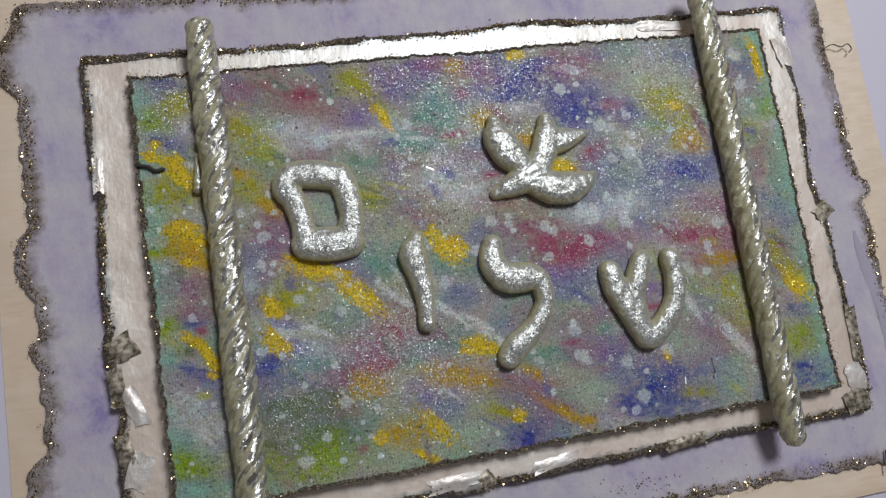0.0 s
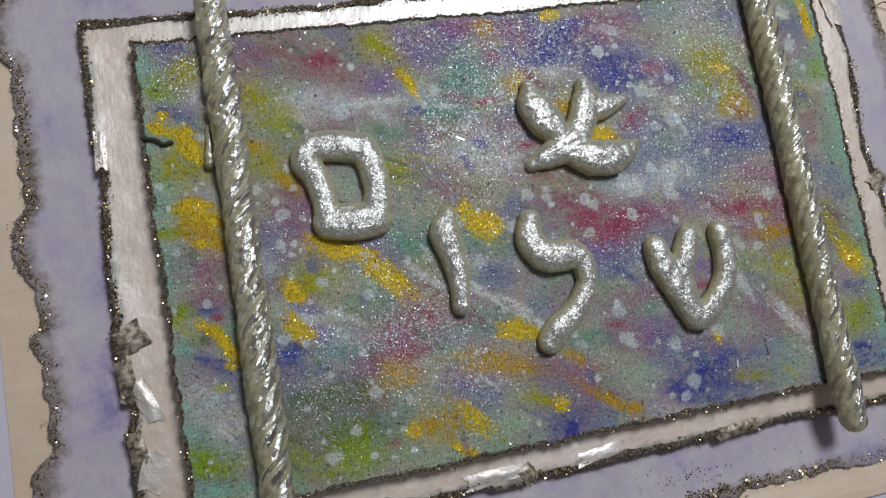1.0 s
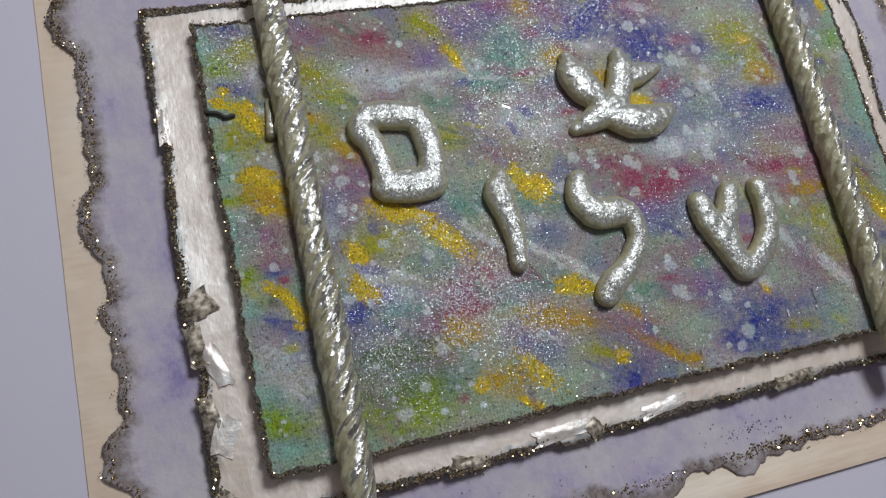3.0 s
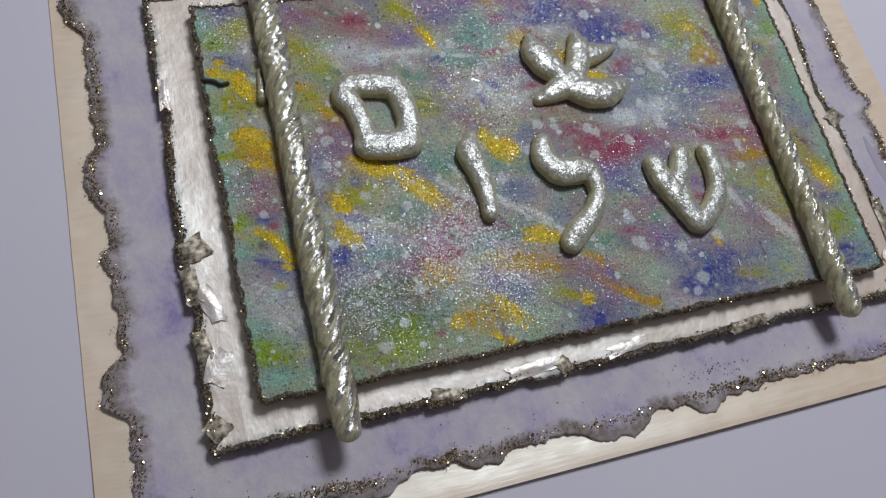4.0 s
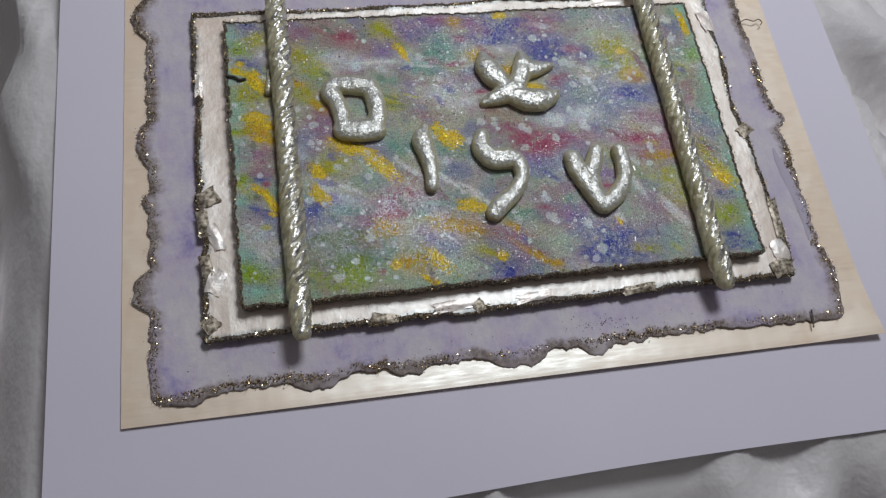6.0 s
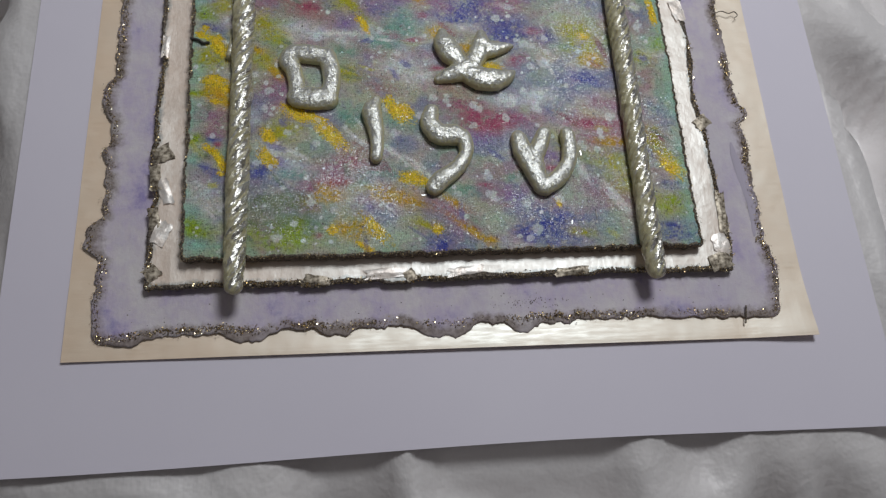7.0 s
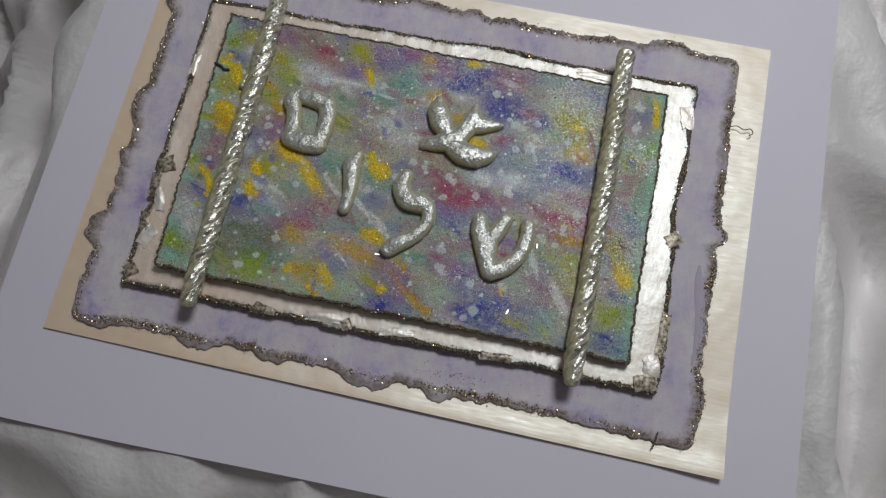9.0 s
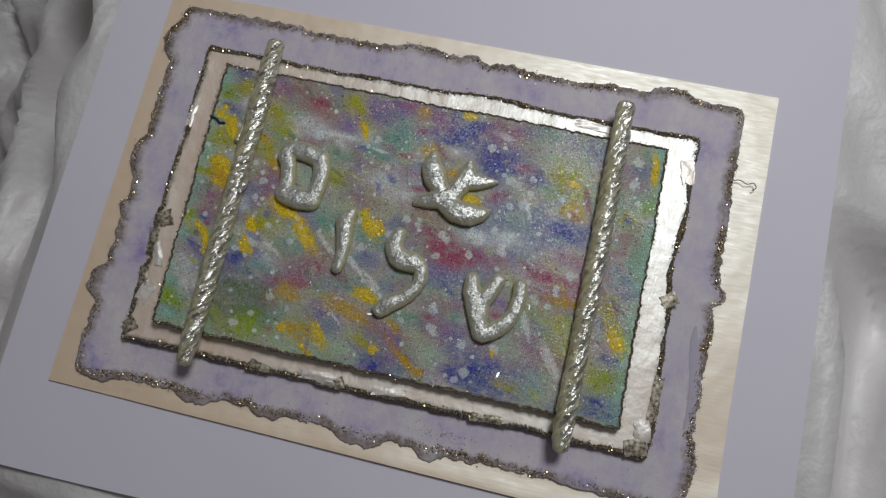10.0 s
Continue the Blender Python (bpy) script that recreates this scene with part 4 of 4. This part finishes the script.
# ---- clay letters and dove ----
def tube(verts, faces, pts, widths, heights, base, ring=16, steps=8):
    """A flattened round bar along a smooth line through pts (mm)."""
    pts = [Vector(p) for p in pts]
    ext = [pts[0] * 2 - pts[1]] + pts + [pts[-1] * 2 - pts[-2]]
    line, w, h = [], [], []
    for i in range(len(pts) - 1):
        a, b, c, d = ext[i : i + 4]
        for s in range(steps + (i == len(pts) - 2)):
            t = s / steps
            line.append(0.5 * (2 * b + (c - a) * t + (2 * a - 5 * b + 4 * c - d) * t * t + (3 * b - a - 3 * c + d) * t**3))
            w.append(widths[i] * (1 - t) + widths[i + 1] * t)
            h.append(heights[i] * (1 - t) + heights[i + 1] * t)
    dirs = [(line[min(i + 1, len(line) - 1)] - line[max(i - 1, 0)]).normalized() for i in range(len(line))]
    caps = [(0.97, 0.25), (0.8, 0.62), (0.45, 0.9)]
    rows = [(line[0] - dirs[0] * w[0] / 2 * a, dirs[0], w[0] * b, h[0] * (0.5 + b / 2)) for a, b in caps]
    rows += [(p, d, a, b) for p, d, a, b in zip(line, dirs, w, h)]
    rows += [(line[-1] + dirs[-1] * w[-1] / 2 * a, dirs[-1], w[-1] * b, h[-1] * (0.5 + b / 2)) for a, b in reversed(caps)]
    start = len(verts)
    for p, d, a, b in rows:
        side = Vector((-d.y, d.x))
        for k in range(ring):
            q = 2 * math.pi * k / ring
            cx, cz = math.cos(q), math.sin(q)
            if cz < 0:
                cx = math.copysign(abs(cx) ** 0.35, cx) * (1 + 0.06 * -cz)
                rise = 0.40 * (1 + cz)
            else:
                cx = math.copysign(abs(cx) ** 0.8, cx)
                rise = 0.40 + 0.60 * cz**0.9
            pos = p + side * cx * a / 2
            verts.append((pos.x, pos.y, base + b * rise))
    n = len(rows)
    for i in range(n - 1):
        for k in range(ring):
            a, b = start + i * ring + k, start + i * ring + (k + 1) % ring
            faces.append((a, b, b + ring, a + ring))
    faces.append(tuple(start + k for k in reversed(range(ring))))
    faces.append(tuple(start + (n - 1) * ring + k for k in range(ring)))


def clay(name, bars, label, lump=0.5, fat=1.14, tall=1.08, material=M_CLAY, grain=2.6):
    """Bars of clay pressed into one piece."""
    verts, faces = [], []
    cx, cy = bars[0][0][0]
    base = float(canvas_z(cx, cy)) - 0.15
    for pts, widths, heights in bars:
        tube(verts, faces, pts, [w * fat for w in widths], [h * tall for h in heights], base)
    ob = mesh_object(name, [(x * MM, y * MM, z * MM) for x, y, z in verts], faces, material, panel, label)
    re = ob.modifiers.new("one piece", "REMESH")
    re.mode, re.voxel_size, re.use_smooth_shade = "VOXEL", 0.28 * MM, True
    sm = ob.modifiers.new("soften", "SMOOTH")
    sm.factor, sm.iterations = 0.5, 5
    tex = bpy.data.textures.new(name + "_lumps", "CLOUDS")
    tex.noise_scale, tex.noise_depth = grain * MM, 2
    di = ob.modifiers.new("lumps", "DISPLACE")
    di.texture, di.strength, di.mid_level = tex, lump * MM, 0.5
    return ob


clay("raised_letter", [
    (((-52.4, 23.4), (-46.5, 23.0), (-40.6, 21.6)), (5.4, 5.8, 5.6), (3.6, 3.8, 3.6)),
    (((-40.6, 22.0), (-39.2, 17.0), (-39.0, 10.5), (-40.6, 4.4)), (5.4, 5.2, 5.0, 5.6), (3.6, 3.8, 3.8, 3.8)),
    (((-40.6, 4.8), (-45.5, 4.8), (-50.6, 5.4)), (6.4, 7.0, 6.4), (3.8, 4.0, 3.8)),
    (((-50.6, 4.9), (-51.2, 10.5), (-52.2, 16.0), (-54.2, 20.4), (-52.4, 23.6)), (5.2, 4.6, 4.8, 5.2, 5.0), (3.8, 3.6, 3.6, 3.8, 3.6)),
], "raised silver-pearl clay letter, closed square shape", fat=1.28)
clay("raised_letter", [(((-23.6, 3.3), (-25.0, -0.6), (-23.9, -7.6), (-23.5, -14.2), (-24.1, -18.4)), (3.6, 6.4, 5.0, 4.1, 3.7), (3.2, 4.0, 3.6, 3.4, 3.2))], "raised silver-pearl clay letter, short upright bar", fat=1.16)
clay("raised_letter", [(((-4.1, -0.9), (-4.7, -5.6), (-1.6, -10.0), (3.6, -10.4), (7.0, -12.4), (7.2, -17.6), (3.6, -23.2), (-1.8, -27.2), (-4.3, -29.8)), (4.8, 6.0, 6.6, 6.8, 5.0, 4.2, 4.9, 5.8, 5.4), (3.4, 3.8, 4.2, 4.2, 3.8, 3.6, 3.6, 3.8, 3.4))], "raised silver-pearl clay letter, long hooked shape", fat=1.18)
clay("raised_letter", [
    (((26.5, -12.0), (27.5, -16.6), (30.2, -23.0), (33.4, -30.6)), (5.2, 6.4, 6.4, 5.8), (3.8, 4.0, 4.0, 3.8)),
    (((35.8, -10.3), (34.0, -14.6), (31.8, -19.5), (32.2, -24.9)), (5.0, 5.6, 5.6, 5.4), (3.6, 3.8, 3.8, 3.6)),
    (((44.3, -10.5), (44.6, -16.0), (43.3, -22.0), (39.4, -27.4), (34.2, -30.8)), (4.8, 5.1, 5.1, 5.6, 5.8), (3.8, 3.8, 3.8, 3.8, 3.8)),
], "raised silver-pearl clay letter, three-pronged shape", fat=1.12)
clay("dove", [
    (((-0.8, 12.5), (2.2, 13.6), (6.8, 15.2), (11.4, 17.4)), (2.6, 4.6, 6.4, 7.0), (2.2, 3.0, 3.8, 3.8)),
    (((2.0, 32.0), (2.4, 27.6), (4.6, 22.8), (8.0, 18.4)), (3.2, 7.4, 7.8, 5.0), (3.0, 4.0, 4.2, 3.6)),
    (((16.3, 31.4), (16.2, 27.4), (14.4, 22.4), (12.2, 18.4)), (3.0, 6.2, 6.4, 6.0), (3.0, 3.6, 3.6, 3.6)),
    (((15.4, 24.2), (20.6, 25.2), (25.4, 26.0), (27.6, 26.4)), (6.4, 5.6, 3.0, 1.4), (3.4, 3.2, 2.6, 2.2)),
    (((9.2, 14.6), (14.6, 12.4), (20.0, 11.9), (25.0, 13.4), (27.2, 15.0)), (5.6, 8.0, 7.8, 4.6, 1.6), (3.8, 4.3, 4.2, 3.4, 2.6)),
], "raised silver-pearl clay dove with spread wings and forked tail", 0.5, 1.16, 1.15, M_FOIL, 2.2)


# ---- twisted ropes ----
def build_rope(x_low, y_low, x_top, y_top, seed, label):
    n, ring, pitch = 900, 72, 30.0
    length = math.hypot(x_top - x_low, y_top - y_low)
    s = np.linspace(0, 1, n)[:, None]
    q = np.linspace(0, 2 * math.pi, ring, endpoint=False)[None, :]
    along = s * length
    phase = q + 2 * math.pi * along / pitch + 0.9 * (fbm(along / 9.0, along * 0 + 7, 560 + seed, 3) - 0.5)
    lobe = np.abs(np.cos(3.0 * phase)) ** 0.7
    rough = fbm(1.7 * np.cos(phase) + along / 5.0, 1.7 * np.sin(phase) + along / 7.0, 500 + seed, 4) - 0.5
    wide = 1 + 0.10 * (fbm(along / 16.0, along * 0, 520 + seed, 2) - 0.5)
    end = np.minimum(along, length - along)
    taper = 0.80 + 0.20 * smooth(0.0, 14.0, along)
    cap = taper * np.sqrt(np.clip(1 - (1 - np.clip(end / 2.6, 0, 1)) ** 2, 0.02, 1))
    rad = 3.72 * wide * cap * (0.89 + 0.11 * lobe + 0.34 * rough)
    cx = x_low + (x_top - x_low) * s + 0.5 * (fbm(along / 30.0, along * 0 + 3, 540 + seed, 2) - 0.5)
    x = cx + rad * np.cos(q)
    y = y_low + (y_top - y_low) * s + rad * 0
    z = Z_CANVAS + 2.9 + np.maximum(rad * np.sin(q) * 0.92, -2.6)
    verts = np.stack([x, y, z], -1).reshape(-1, 3)
    i, k = np.meshgrid(np.arange(n - 1), np.arange(ring), indexing="ij")
    a, b = (i * ring + k).ravel(), (i * ring + (k + 1) % ring).ravel()
    faces = [tuple(f) for f in np.stack([a, a + ring, b + ring, b], 1)]
    faces += [tuple(range(ring)), tuple(range((n - 1) * ring, n * ring))[::-1]]
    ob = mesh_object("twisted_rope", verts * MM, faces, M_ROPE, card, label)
    add_attr(ob, "crest", (lobe + 0 * rad).ravel())
    add_attr(ob, "twist", np.stack([3.0 * np.cos(phase), 3.0 * np.sin(phase), along * 0.28 + seed * 60 + 0 * phase], -1), "FLOAT_VECTOR")
    return ob


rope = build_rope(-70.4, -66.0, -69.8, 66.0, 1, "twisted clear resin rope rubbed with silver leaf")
nub_v, nub_f = [], []
tube(nub_v, nub_f, ((-74.3, 31.0), (-74.6, 27.0), (-75.0, 22.4)), (1.4, 1.6, 2.4), (1.6, 1.8, 2.6), Z_CANVAS)
drip = mesh_object("resin_drip", [(x * MM, y * MM, z * MM) for x, y, z in nub_v], nub_f, M_ROPE, rope, "drip of clear resin beside the rope")
add_attr(drip, "crest", np.full(len(nub_v), 0.4))
add_attr(drip, "twist", np.array(nub_v), "FLOAT_VECTOR")
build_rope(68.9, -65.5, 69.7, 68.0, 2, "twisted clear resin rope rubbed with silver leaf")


# ---- threads, slivers and specks ----
def thread(name, pts, thick, material, parent, label=""):
    v, f = [], []
    tube(v, f, [(p[0], p[1]) for p in pts], [thick] * len(pts), [thick] * len(pts), pts[0][2], ring=8)
    return mesh_object(name, [(x * MM, y * MM, z * MM) for x, y, z in v], f, material, parent, label)


thread("loose_thread", ((-88.6, 30.2, 9.6), (-86.0, 29.6), (-84.4, 28.4), (-82.6, 28.6)), 0.9, M_THREAD, panel, "short dark thread at the canvas edge")
thread("glitter_thread", ((114.5, 47.5, 2.6), (118.0, 48.8), (121.0, 47.8), (123.5, 48.6), (124.6, 47.0), (123.4, 45.8)), 0.35, M_CRUST, lilac, "curled dark glitter thread")
thread("glitter_thread", ((103.5, -74.0, 2.5), (103.0, -77.0), (102.2, -80.0)), 0.5, M_CRUST, lilac)
thread("paint_scratch", ((51.5, -39.0, 9.7), (51.8, -42.0), (51.2, -44.0)), 0.2, M_BROWN, panel)
rnd = np.random.RandomState(77)
for n in range(6):
    x, y, a = rnd.uniform(-85, 85), rnd.uniform(-50, 50), rnd.uniform(0, 3.1)
    l, w = rnd.uniform(0.7, 1.3), 0.2
    c, s, z = math.cos(a), math.sin(a), float(canvas_z(x, y)) + 0.35
    t = rnd.uniform(-0.25, 0.25)
    quad = [(x + l * c - w * s, y + l * s + w * c, z + t), (x + l * c + w * s, y + l * s - w * c, z + t), (x - l * c + w * s, y - l * s - w * c, z - t), (x - l * c - w * s, y - l * s + w * c, z - t)]
    low = [(p, q, r - 0.06) for p, q, r in quad]
    v = np.array(quad + low) * MM
    mesh_object("glitter_sliver", v, [(0, 1, 2, 3), (7, 6, 5, 4), (0, 4, 5, 1), (1, 5, 6, 2), (2, 6, 7, 3), (3, 7, 4, 0)], M_SILVER, panel, shade=False)
px = np.concatenate([rnd.normal(28, 7, 70), rnd.uniform(-112, 112, 90)])
py = np.concatenate([rnd.normal(-69.5, 1.2, 70), rnd.uniform(-76, -66, 90)])
flakes("dark_specks", np.column_stack([px, py, np.full(len(px), Z_LILAC + 0.1)]), rnd.uniform(0.25, 0.7, len(px)), 0.3, 78, M_CRUST, lilac, "dark specks of glitter dust")
